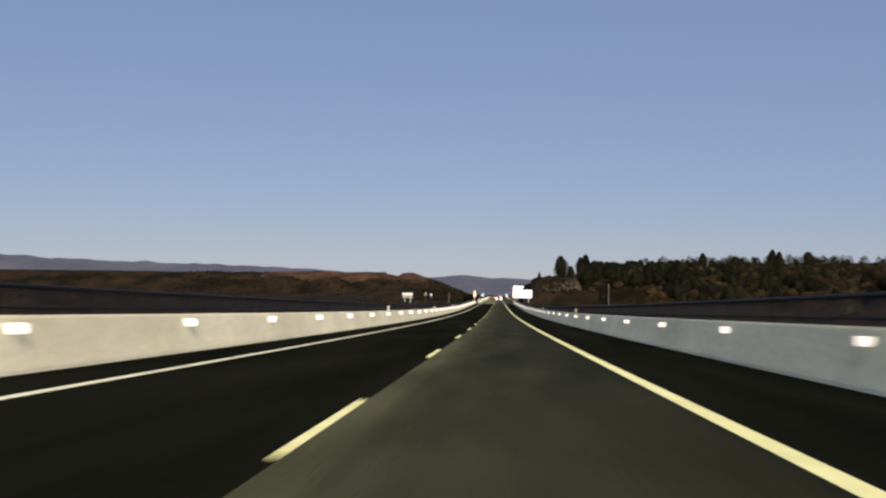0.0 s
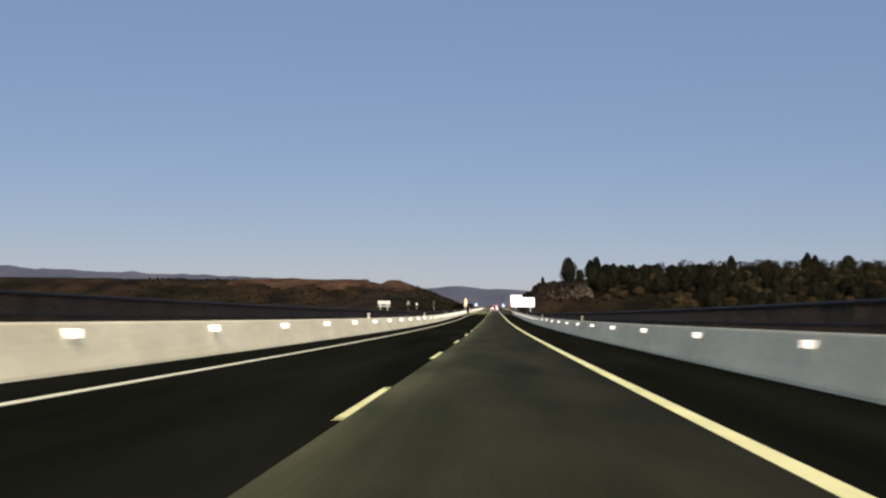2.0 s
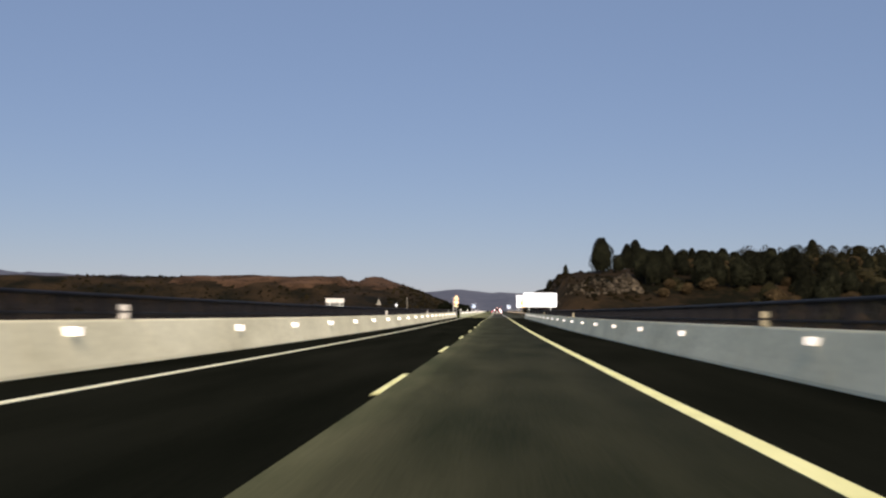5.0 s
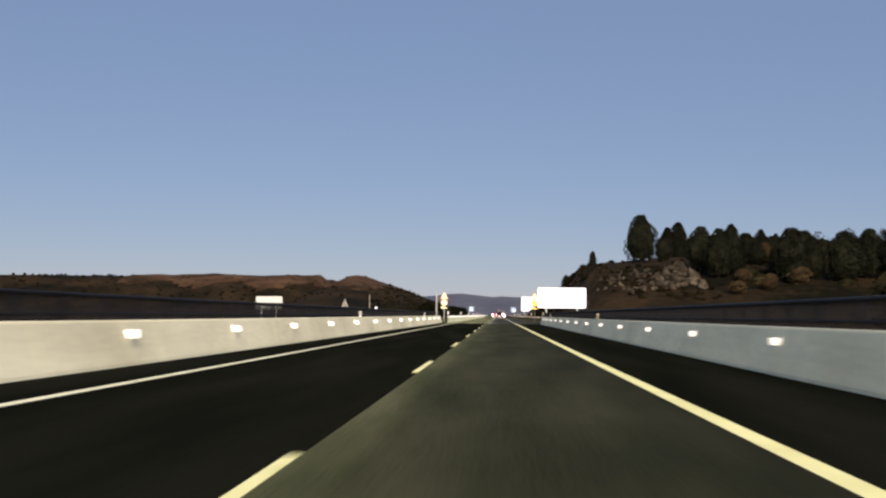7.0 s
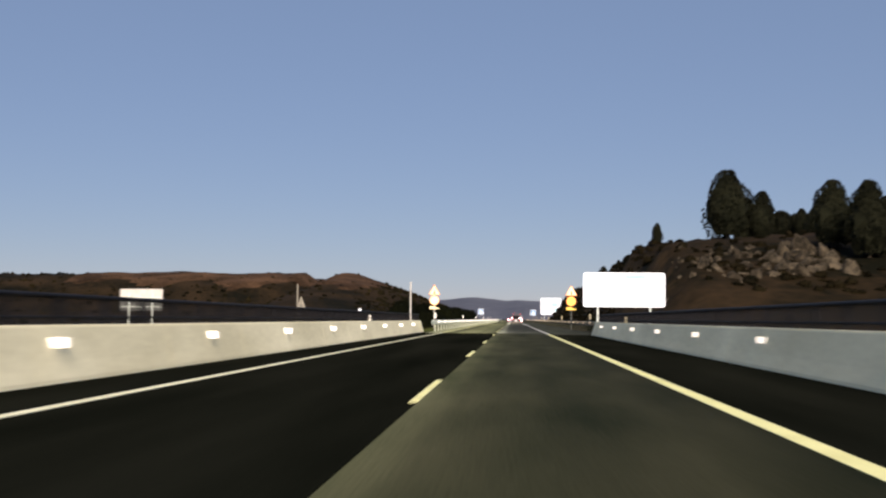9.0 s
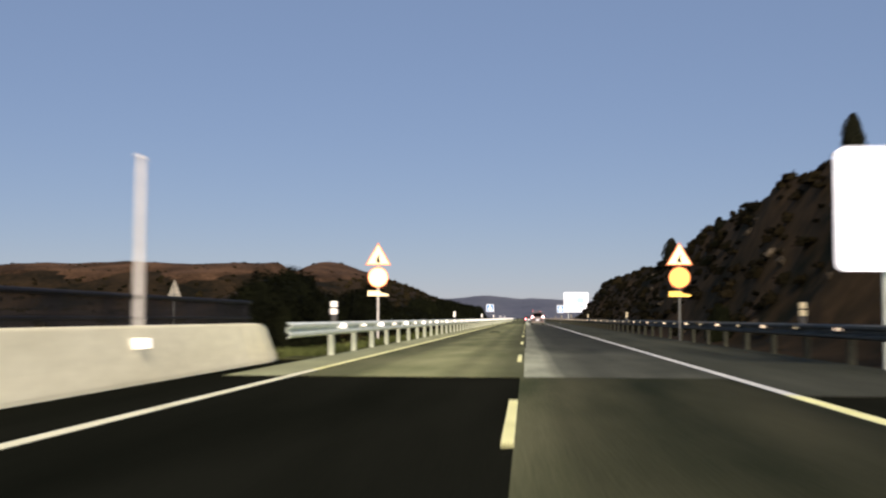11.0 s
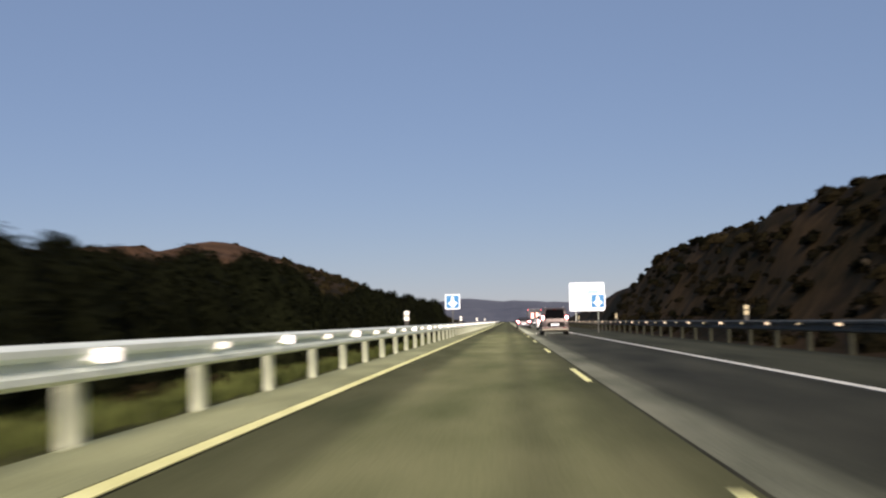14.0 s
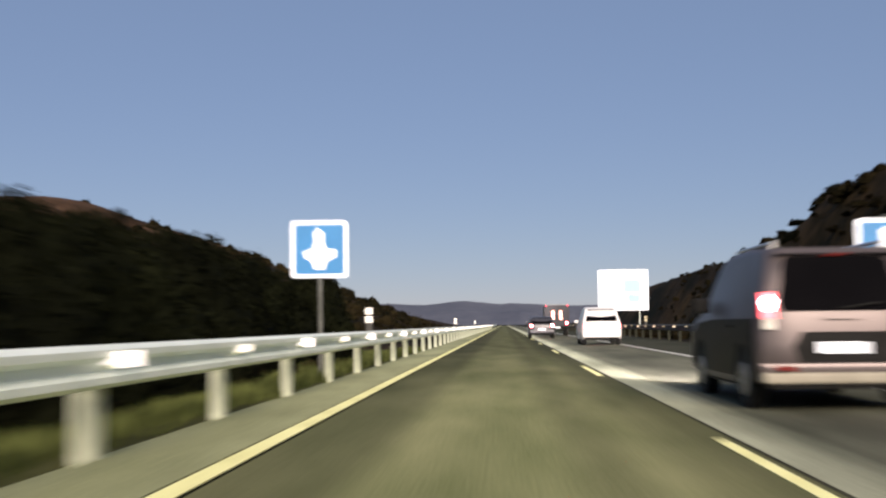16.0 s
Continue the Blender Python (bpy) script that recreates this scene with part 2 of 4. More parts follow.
DOOR_LAMP = material("lit_orange_lamp", (0.9, 0.5, 0.4), (0.9, 0.6, 0.5), 4, 0.3, emit=(1, 0.45, 0.32), power=5.0)
SILVER = material("silver_mauve_paint", (0.115, 0.098, 0.100), (0.15, 0.128, 0.130), 1, 0.42, 0.65, fine=200, spec=0.3)
FLANK_SHADE = material("flank_shade", (0.012, 0.010, 0.011), (0.022, 0.019, 0.020), 1, 0.4, 0.0, fine=100, spec=0.03)
WHITE_CAR = material("white_car_paint", (0.68, 0.68, 0.68), (0.76, 0.76, 0.75), 1, 0.3)
DARK_CAR = material("dark_car_paint", (0.05, 0.05, 0.06), (0.08, 0.08, 0.09), 1, 0.3, 0.3)
GLASS = material("tinted_glass", (0.002, 0.002, 0.003), (0.004, 0.004, 0.005), 1, 0.3, spec=0.002)
SCREEN = material("tinted_screen", (0.35, 0.37, 0.45), (0.42, 0.44, 0.52), 2, 0.05, spec=0.3)
SCREEN.node_tree.nodes["Principled BSDF"].inputs["Transmission Weight"].default_value = 1.0
SCREEN.node_tree.nodes["Principled BSDF"].inputs["IOR"].default_value = 1.02
TYRE = material("tyre_rubber", (0.015, 0.015, 0.015), (0.03, 0.03, 0.03), 6, 0.85)
RIM = material("alloy_rim", (0.35, 0.35, 0.35), (0.5, 0.5, 0.5), 4, 0.4, 0.7)
TRIM = material("grey_bumper_plastic", (0.26, 0.245, 0.20), (0.36, 0.34, 0.28), 3, 0.6, spec=0.2)
CHROME = material("roof_bar_metal", (0.5, 0.5, 0.5), (0.6, 0.6, 0.6), 3, 0.3, 0.8)


# ---- building helpers ----
def link(name, bm, mat, parent=None):
    me = bpy.data.meshes.new(name)
    bm.to_mesh(me)
    bm.free()
    if mat:
        me.materials.append(mat)
    ob = new(name, me)
    if parent:
        ob.parent = parent
    return ob


def part(name, bm, mat, parent, label=""):
    return tagged(link(name, bm, mat, parent), label)


def mesh_part(name, verts, faces, mat, parent=None, label=""):
    me = bpy.data.meshes.new(name)
    me.from_pydata(verts, [], faces)
    me.materials.append(mat)
    ob = new(name, me)
    if parent:
        ob.parent = parent
    return tagged(ob, label)


def thing(name, m, label, category, group="", kind=""):
    ob = new(name)
    ob.matrix_world = m
    return tagged(ob, label, category, group, kind)


def box(bm, x0, x1, y0, y1, z0, z1, bevel=0.0):
    r = bmesh.ops.create_cube(bm, size=1.0, matrix=Matrix.Translation(((x0 + x1) / 2, (y0 + y1) / 2, (z0 + z1) / 2)) @ Matrix.Diagonal((x1 - x0, y1 - y0, z1 - z0, 1)))
    if bevel:
        es = list({e for v in r["verts"] for e in v.link_edges})
        bmesh.ops.bevel(bm, geom=es, offset=bevel, segments=2, affect="EDGES", profile=0.6)
    return bm


def boxed(*a, bevel=0.0):
    return box(bmesh.new(), *a, bevel=bevel)


def tube(bm, p, q, r0, r1=None, n=8):
    p, q = Vector(p), Vector(q)
    d = q - p
    m = Matrix.Translation((p + q) / 2) @ d.to_track_quat("Z", "Y").to_matrix().to_4x4()
    bmesh.ops.create_cone(bm, cap_ends=True, segments=n, radius1=r0, radius2=r0 if r1 is None else r1, depth=d.length, matrix=m)
    return bm


def slab(points, y0, y1, bevel=0.0):
    """A flat plate of the outline (x, z), from y0 to y1."""
    bm = bmesh.new()
    a = [bm.verts.new((x, y0, z)) for x, z in points]
    b = [bm.verts.new((x, y1, z)) for x, z in points]
    n = len(points)
    bm.faces.new(a)
    bm.faces.new(b[::-1])
    for i in range(n):
        j = (i + 1) % n
        bm.faces.new((a[j], a[i], b[i], b[j]))
    bmesh.ops.recalc_face_normals(bm, faces=bm.faces)
    return bm


def circle(r, z, n=24):
    return [(r * math.cos(i * math.tau / n), z + r * math.sin(i * math.tau / n)) for i in range(n)]


def rounded(w, z0, z1, r, k=4):
    """Outline of a plate with rounded corners."""
    pts = []
    for cx, cz, a0 in ((w / 2 - r, z1 - r, 0), (r - w / 2, z1 - r, 90), (r - w / 2, z0 + r, 180), (w / 2 - r, z0 + r, 270)):
        pts += [(cx + r * math.cos(radians(a0 + 90 * i / k)), cz + r * math.sin(radians(a0 + 90 * i / k))) for i in range(k + 1)]
    return pts


def sweep(profile, ys, x0=0.0, mirror=1, closed=True, base=0.0):
    """A bmesh that carries a cross-section of (x, z) along the road."""
    bm = bmesh.new()
    rings = [[bm.verts.new((x0 + mirror * px, y, gz(y) + base + pz)) for px, pz in profile] for y in ys]
    n = len(profile)
    for a, b in zip(rings, rings[1:]):
        for i in range(n if closed else n - 1):
            j = (i + 1) % n
            bm.faces.new((a[i], a[j], b[j], b[i]))
    if closed:
        bm.faces.new(rings[0])
        bm.faces.new(rings[-1])
    bmesh.ops.recalc_face_normals(bm, faces=bm.faces)
    return bm


def strip(x0, x1, top, bottom=-0.02):
    return [(x0, top), (x1, top), (x1, bottom), (x0, bottom)]


def span(y0, y1, step):
    n = max(1, round((y1 - y0) / step))
    return [y0 + (y1 - y0) * i / n for i in range(n + 1)]


def smooth(a, b, v):
    u = min(1.0, max(0.0, (v - a) / (b - a)))
    return u * u * (3 - 2 * u)


def along(points, v):
    for (a, p), (b, q) in zip(points, points[1:]):
        if v <= b:
            u = min(1.0, max(0.0, (v - a) / (b - a)))
            return p + (q - p) * u
    return points[-1][1]


# ---- ground ----
# height of the cut's upper edge on the right, along the road
CUT = [(292, 0), (306, 2.5), (320, 6.2), (331, 8.4), (352, 9.2), (368, 8.7), (392, 7.9), (417, 6.7), (440, 7.6), (475, 7.6), (486, 8.0), (494, 7.7), (501, 6.8), (508, 6.3), (520, 6.9), (547, 7.8), (580, 8.1), (640, 8.2), (700, 7.5), (850, 3), (950, 0)]
# how far the foot of the cut steps back from the road
SET_BACK = [(505, 0), (530, 4), (565, 8), (640, 10), (700, 12)]


def ground_z(x, y):
    z = gz(y) - 0.12
    wavy = noise.noise((x * 0.05, y * 0.05, 1.0)) + 0.5 * noise.noise((x * 0.17, y * 0.17, 5.0))
    fine = noise.noise((x * 0.45, y * 0.45, 9.0))
    low = 1 - smooth(262, 314, y)      # the valley under the viaduct
    z -= 5.0 * low * (smooth(9, 16, x) + smooth(8, 18, -x))
    if x > 8 + along(SET_BACK, y):
        c = along(CUT, y)
        x = x - along(SET_BACK, y)
        face = smooth(8.8, 15.8, x + 0.5 * fine)
        up = smooth(315, 400, y) * (1 - smooth(560, 900, y))
        z += c * face * (1 + 0.06 * fine) + up * (0.19 * min(18, max(0, x - 15.8)) + 0.05 * max(0, min(120, x - 34))) + 0.5 * wavy * face
    if x < -8:
        d = math.hypot((x + 45) / (18.0 if x > -45 else 12.0), (y - 545) / 48)
        knob = 15.1 * max(0.0, 1 - 0.47 * math.sqrt(d * d + 0.06))
        ridge = 13.0 * smooth(480, 543, y) * (1 - smooth(650, 900, y)) * smooth(46, 59, -x) * (1 + 0.03 * wavy)
        back = 2.7 * smooth(430, 520, y) * smooth(9, 20, -x) * (1 - smooth(640, 900, y))
        z += max(knob, ridge, back) + 0.5 * wavy * smooth(12, 30, -x)
    return z


def build_ground():
    xs = [-2600, -1400, -800, -500, -350, -260] + list(range(-200, -60, 10)) + list(range(-60, -9, 2)) + list(range(-9, 8, 4)) + [8 + 0.6 * i for i in range(19)] + list(range(20, 60, 3)) + list(range(60, 200, 10)) + [210, 260, 350, 500, 800, 1400, 2600]
    ys = [-600, -300, -170, -100, -70] + list(range(-40, 240, 10)) + [240 + 2.5 * i for i in range(140)] + list(range(590, 640, 5)) + list(range(640, 1000, 20)) + [1050, 1150, 1300, 1600, 2200, 3200, 4800]
    nx = len(xs)
    verts = [(x, y, ground_z(x, y)) for y in ys for x in xs]
    faces = [(j * nx + i, j * nx + i + 1, (j + 1) * nx + i + 1, (j + 1) * nx + i) for j in range(len(ys) - 1) for i in range(nx - 1)]
    ob = mesh_part("ground", verts, faces, EARTH)
    ob.data.shade_smooth()
    tagged(ob, "dry brown hillsides with dark scrub and a rocky cut", "ground", kind="structure")


build_ground()


def bare_hilltop():
    """The bare red tops of the hill and the ridge on the left, with ragged edges."""
    xs, ys = [-120 + 1.5 * i for i in range(66)], [490 + 2.5 * j for j in range(66)]
    n = len(xs)
    verts = [(x, y, ground_z(x, y) + 0.3) for y in ys for x in xs]
    faces = []
    for j in range(len(ys) - 1):
        for i in range(n - 1):
            x, y, z = verts[j * n + i]
            if z > 9.3 + 4.0 * noise.noise((x * 0.09, y * 0.05, 3.0)) + 1.5 * noise.noise((x * 0.3, y * 0.2, 7.0)):
                k = j * n + i
                faces.append((k, k + 1, k + 1 + n, k + n))
    # the edge sinks into the ground
    uses = collections.Counter(k for face in faces for k in face)
    verts = [(x, y, z if uses[k] == 4 else z - 0.45) for k, (x, y, z) in enumerate(verts)]
    ob = mesh_part("bare_hilltop", verts, faces, RED_EARTH)
    ob.data.shade_smooth()
    tagged(ob, "bare reddish-brown earth on the hilltops", "ground", kind="structure")


bare_hilltop()


def build_mountains():
    crest = [(-4000, 150), (-1900, 100), (-1150, 82), (-980, 74), (-630, 63), (-430, 57), (-250, 43), (-155, 41), (-75, 47), (20, 38), (80, 36), (300, 34), (2600, 70)]
    verts, faces = [], []
    n = 400
    for i in range(n + 1):
        x = -4000 + 6600 * i / n
        h = along(crest, x) + 6 * noise.noise((x * 0.008, 0, 3)) + 4 * noise.noise((x * 0.021, 0, 3)) + 2 * noise.noise((x * 0.055, 0, 3))
        verts += [(x, 2300, -30), (x, 2450 + 40 * noise.noise((x * 0.02, 1, 8)), h * 0.55), (x, 2600, h), (x, 3400, -30)]
    for i in range(n):
        for k in range(3):
            a = 4 * i + k
            faces.append((a, a + 4, a + 5, a + 1))
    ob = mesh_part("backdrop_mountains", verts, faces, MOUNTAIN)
    tagged(ob, "distant mountain range under the sky, haze in its blue-grey colour", "mountains", kind="structure")


build_mountains()

# ---- road ----
tagged(link("road", sweep([(-5.5, 0), (7.1, 0), (7.1, -0.6), (-5.5, -0.6)], span(-170, 1300, 8)), ASPHALT), "dark asphalt two-lane motorway carriageway", "road", kind="structure")
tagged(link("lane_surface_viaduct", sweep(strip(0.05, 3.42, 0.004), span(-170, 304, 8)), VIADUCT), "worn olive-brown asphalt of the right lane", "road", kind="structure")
tagged(link("lane_surface_left", sweep(strip(-3.6, 0.11, 0.004), span(304, 1300, 8)), WORN), "worn olive-brown asphalt of the left lane", "road", kind="structure")
tagged(link("road_seam_tar", sweep(strip(0.11, 0.15, 0.005), span(322, 1300, 8)), TAR), "dark tarred joint between the two lanes", "road", kind="structure")
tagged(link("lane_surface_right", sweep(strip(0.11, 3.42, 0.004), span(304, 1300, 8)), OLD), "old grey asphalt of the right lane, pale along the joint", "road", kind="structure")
tagged(link("shoulder_left", sweep(strip(-4.86, -3.85, 0.004), span(304, 1300, 8)), SHOULDER), "dusty olive paved shoulder beside the guardrail", "road", kind="structure")
tagged(link("verge_left", sweep(strip(-5.55, -4.86, 0.012), span(311, 1300, 8)), VERGE), "dark earth verge with dry grass under the guardrail", "verge", kind="structure")
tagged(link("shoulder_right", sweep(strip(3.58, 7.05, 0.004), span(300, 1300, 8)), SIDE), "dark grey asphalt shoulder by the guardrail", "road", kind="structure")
XL, XR = -3.73, 3.50
for nm, x, half, ys, paint, label in (("left_viaduct", XL, 0.08, span(-170, 306, 8), PALE_PAINT, "solid off-white edge line on asphalt"), ("left", XL, 0.085, span(306, 1300, 8), PAINT, "solid pale yellow-white edge line on asphalt"), ("right_viaduct", XR, 0.1, span(-170, 300, 8), PAINT, "solid pale yellow-white edge line on asphalt"),
                                ("right", XR, 0.085, span(300, 1300, 8), WHITE_PAINT, "solid greyish white edge line on asphalt")):
    tagged(link("edge_line_" + nm, sweep(strip(x - half, x + half, 0.009), ys), paint), label, "road marking", kind="structure")
DASH = 4.7
ENDS = [32.7 + 16.3 * k for k in range(-10, 16)] + [445.7 + 16.3 * k for k in range(-9, 30)]
for end in ENDS:
    ob = link("lane_dash", sweep(strip(-0.052, 0.052, 0.009), [end - 0.2 - DASH, end - 0.2 - DASH / 2, end - 0.2]), PAINT)
    tagged(ob, "pale yellow-white lane dash painted on asphalt", "road marking", "lane dashes")



def tar_patch(x0, x1, y0, y1):
    """A dark, uneven patch of fresh tar."""
    bm = bmesh.new()
    ring = []
    n = 36
    for i in range(n):
        a = i * math.tau / n
        cx, cy = math.cos(a), math.sin(a)
        k = 1 / max(abs(cx), abs(cy)) ** 0.8 * (1 + 0.12 * noise.noise((cx * 2, cy * 2, 4)))
        ring.append(bm.verts.new(((x0 + x1) / 2 + (x1 - x0) / 2 * cx * k, (y0 + y1) / 2 + (y1 - y0) / 2 * cy * k, 0.007)))
    bmesh.ops.extrude_face_region(bm, geom=[bm.faces.new(ring)])
    for v in ring:
        v.co.z = 0.0
    bmesh.ops.recalc_face_normals(bm, faces=bm.faces)
    tagged(link("road_patch", bm, FRESH_TAR), "dark irregular tar patch in the lane", "road patch", kind="structure")


tar_patch(-2.3, -1.6, 360.8, 365.7)

# ---- viaduct barriers ----
JERSEY = [(0, 0), (0.01, 0.06), (0.09, 0.30), (0.23, 0.79), (0.245, 0.82), (0.27, 0.835), (0.42, 0.835), (0.45, 0.81), (0.58, 0.3), (0.67, 0.06), (0.67, 0)]
XBL, XBR = -5.32, 6.18


def barrier_end(x0, s, y0, flare):
    """The sloping, outward-turned end of a concrete barrier."""
    bm = bmesh.new()
    rings = []
    for i in range(7):
        u = i / 6
        y, k, off = y0 + 3.2 * u, 1 - 0.55 * u ** 2, flare * u ** 2
        rings.append([bm.verts.new((x0 + s * (px + off), y, pz * k)) for px, pz in JERSEY])
    for a, b in zip(rings, rings[1:]):
        for i in range(len(a)):
            j = (i + 1) % len(a)
            bm.faces.new((a[i], a[j], b[j], b[i]))
    bm.faces.new(rings[0])
    bm.faces.new(rings[-1])
    bmesh.ops.recalc_face_normals(bm, faces=bm.faces)
    return bm


for nm, x, s, y1 in (("left", XBL, -1, 309.0), ("right", XBR, 1, 299.0)):
    # cast segments with narrow joints
    y = -160.0
    while y < y1 - 0.1:
        e = min(y + 6.0, y1)
        tagged(link("barrier_segment", sweep(JERSEY, span(y + 0.012, e - 0.012, 3), x, s), CONCRETE), "pale concrete safety barrier segment beside the road", "barrier", "barrier segments " + nm)
        y = e
    tagged(link("barrier_end", barrier_end(x, s, y1 + 0.01, 0.5), CONCRETE), "sloping end of a pale concrete barrier", "barrier")


def parapet(nm, x, y1):
    t = thing("parapet_railing_" + nm, Matrix(), "dark steel picket railing along the viaduct edge", "railing", kind="structure")
    ring = [(0.038 * math.cos(a * math.tau / 8), 0.038 * math.sin(a * math.tau / 8)) for a in range(8)]
    part("top_rail", sweep([(px, pz + 1.27) for px, pz in ring], span(-110, y1, 6), x), DARK_STEEL, t)
    part("bottom_rail", sweep([(px * 0.6, pz * 0.6 + 0.95) for px, pz in ring], span(-110, y1, 6), x), DARK_STEEL, t)
    verts, faces = [], []
    y = -110.0
    while y < y1:
        w = 0.035 if round((y + 110) / 0.16) % 12 == 0 else 0.011
        z0 = gz(y)
        k = len(verts)
        verts += [(x + a, y + b, z0 + c) for c in (0.85, 1.25) for a, b in ((-w, -w), (w, -w), (w, w), (-w, w))]
        faces += [(k, k + 1, k + 5, k + 4), (k + 1, k + 2, k + 6, k + 5), (k + 2, k + 3, k + 7, k + 6), (k + 3, k, k + 4, k + 7)]
        y += 0.16
    tagged(mesh_part("pickets", verts, faces, DARK_STEEL, t), kind="stuff")


parapet("left", XBL - 0.36, 309.0)
parapet("right", XBR + 0.36, 298)


def plate_mesh(name, w, h, d, bevel=0.01):
    me = bpy.data.meshes.new(name)
    bm = boxed(-w / 2, w / 2, -d / 2, d / 2, -h / 2, h / 2, bevel=bevel)
    bm.to_mesh(me)
    bm.free()
    return me


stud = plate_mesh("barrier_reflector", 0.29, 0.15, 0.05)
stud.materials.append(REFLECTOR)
# Right-hand studs: weaker emission for the fainter beam they send back.
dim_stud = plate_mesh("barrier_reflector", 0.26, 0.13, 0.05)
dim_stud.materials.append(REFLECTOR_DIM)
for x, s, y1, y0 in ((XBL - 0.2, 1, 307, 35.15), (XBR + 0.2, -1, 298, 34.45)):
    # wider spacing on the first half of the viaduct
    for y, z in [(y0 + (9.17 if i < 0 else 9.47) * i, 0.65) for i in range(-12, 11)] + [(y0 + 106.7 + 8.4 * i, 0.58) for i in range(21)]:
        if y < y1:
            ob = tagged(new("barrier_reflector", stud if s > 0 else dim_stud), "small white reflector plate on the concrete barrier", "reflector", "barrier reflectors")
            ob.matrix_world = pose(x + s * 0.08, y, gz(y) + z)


# ---- delineators ----
def delineator(x, y, z0, z1, face):
    t = thing("delineator", pose(x, y, gz(y) + z0), "slim marker post with two pale reflective plates", "marker post", "delineators")
    h = z1 - z0
    k = min(0.15, 0.38 * h)
    part("post", boxed(-0.075, 0.075, -0.04, 0.04, 0, h - 0.01, bevel=0.01), POST_GREY, t)
    part("cap", boxed(-0.085, 0.085, -0.045, 0.045, h - 0.012, h, bevel=0.005), BLACK, t, "black cap")
    part("upper_plate", boxed(-0.085, 0.085, -0.052, -0.041, h - 0.015 - k, h - 0.015, bevel=0.004), face, t, "pale reflective plate")
    part("black_band", boxed(-0.08, 0.08, -0.046, -0.04, h - 0.055 - k, h - 0.015 - k), BLACK, t, "matt black band")
    part("lower_plate", boxed(-0.085, 0.085, -0.052, -0.041, h - 0.055 - 2 * k, h - 0.055 - k, bevel=0.004), face, t, "pale reflective plate")
    return t


for y in (28, 81, 133, 184.9, 229.0, 280):
    delineator(XBL - 0.3, y, 0.83, 1.13, DIM_WHITE)
    if y < 290:
        delineator(XBR + 0.3, y, 0.83, 1.13, AMBER_DULL)
for y in (314.7, 364.8, 414.4, 462, 508, 556):
    delineator(-4.85, y, 0.85, 1.4, REFLECTOR_DIM)
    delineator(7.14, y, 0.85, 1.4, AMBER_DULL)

# ---- guardrails ----
WAVE = [(0, 0.42), (0.08, 0.46), (0.08, 0.51), (0.0, 0.55), (0, 0.61), (0.08, 0.65), (0.08, 0.70), (0, 0.74), (-0.012, 0.735), (0.065, 0.695), (0.065, 0.655), (-0.015, 0.615), (-0.015, 0.545), (0.065, 0.505), (0.065, 0.465), (-0.012, 0.425)]


def guardrail(nm, x, s, y0, phase, steel, upright, plates, look):
    y = y0
    while y < 860:
        e = y + 2 * PITCH
        tagged(link("guardrail_beam", sweep(WAVE, [y, y + PITCH, e], x, s, base=0.12), steel), look + " steel guardrail beam on posts", "guardrail", "guardrail beams " + nm)
        y = e
    # two kinds of post in turn: with a large bright reflector and with a small dim one
    pair = []
    for w, h, mat in plates:
        post = thing("guardrail_post", pose(x, y0, 0), look + " steel guardrail post in the verge", "post", "guardrail posts " + nm)
        part("upright", boxed(-0.06, 0.06, -0.07, 0.07, -0.4, 0.84, bevel=0.008), upright, post).location = (-s * 0.17, 0, 0)
        part("flange", boxed(-0.012, 0.012, -0.1, 0.1, -0.4, 0.80), upright, post).location = (-s * 0.105, 0, 0)
        part("spacer", boxed(-0.045, 0.045, -0.08, 0.08, 0.58, 0.82, bevel=0.01), upright, post).location = (-s * 0.05, 0, 0)
        part("reflector", boxed(-w, w, -0.012, 0.012, -h, h, bevel=0.006), mat, post, "small pale reflector").location = (s * 0.11, 0.0, 0.75)
        part("bolt", tube(bmesh.new(), (s * 0.0, 0, 0.70), (s * 0.10, 0, 0.70), 0.02, n=8), upright, post)
        pair.append(post)
    first = y0 + (phase - y0) % (2 * PITCH)
    for i in range(104):
        m = pose(x, first + PITCH * i, 0)
        if i < 2:
            pair[i].matrix_world = m
        else:
            copy_thing(pair[i % 2], m)


PITCH = 3.828
guardrail("left", -4.66, 1, 308.0, 375.4, STEEL, POST_STEEL, ((0.115, 0.06, REFLECTOR), (0.09, 0.038, REFLECTOR_DIM)), "bright galvanised")
guardrail("right", 6.95, -1, 300, 402.2, SHADE_STEEL, SHADE_POST, ((0.07, 0.04, REFLECTOR_AMBER), (0.06, 0.025, AMBER_DULL)), "shade-coloured")


# ---- signs ----
def legs(t, xs, top, y=0.1, r=0.05, mat=STEEL):
    g = t.matrix_world.translation
    for x in xs:
        base = ground_z(g.x + x, g.y)
        if -5.5 < g.x + x < 7.1:
            base = gz(g.y)
        part("post", tube(bmesh.new(), (x, y, base - g.z - 0.2), (x, y, top - g.z), r, n=10), mat, t, "galvanised steel post")


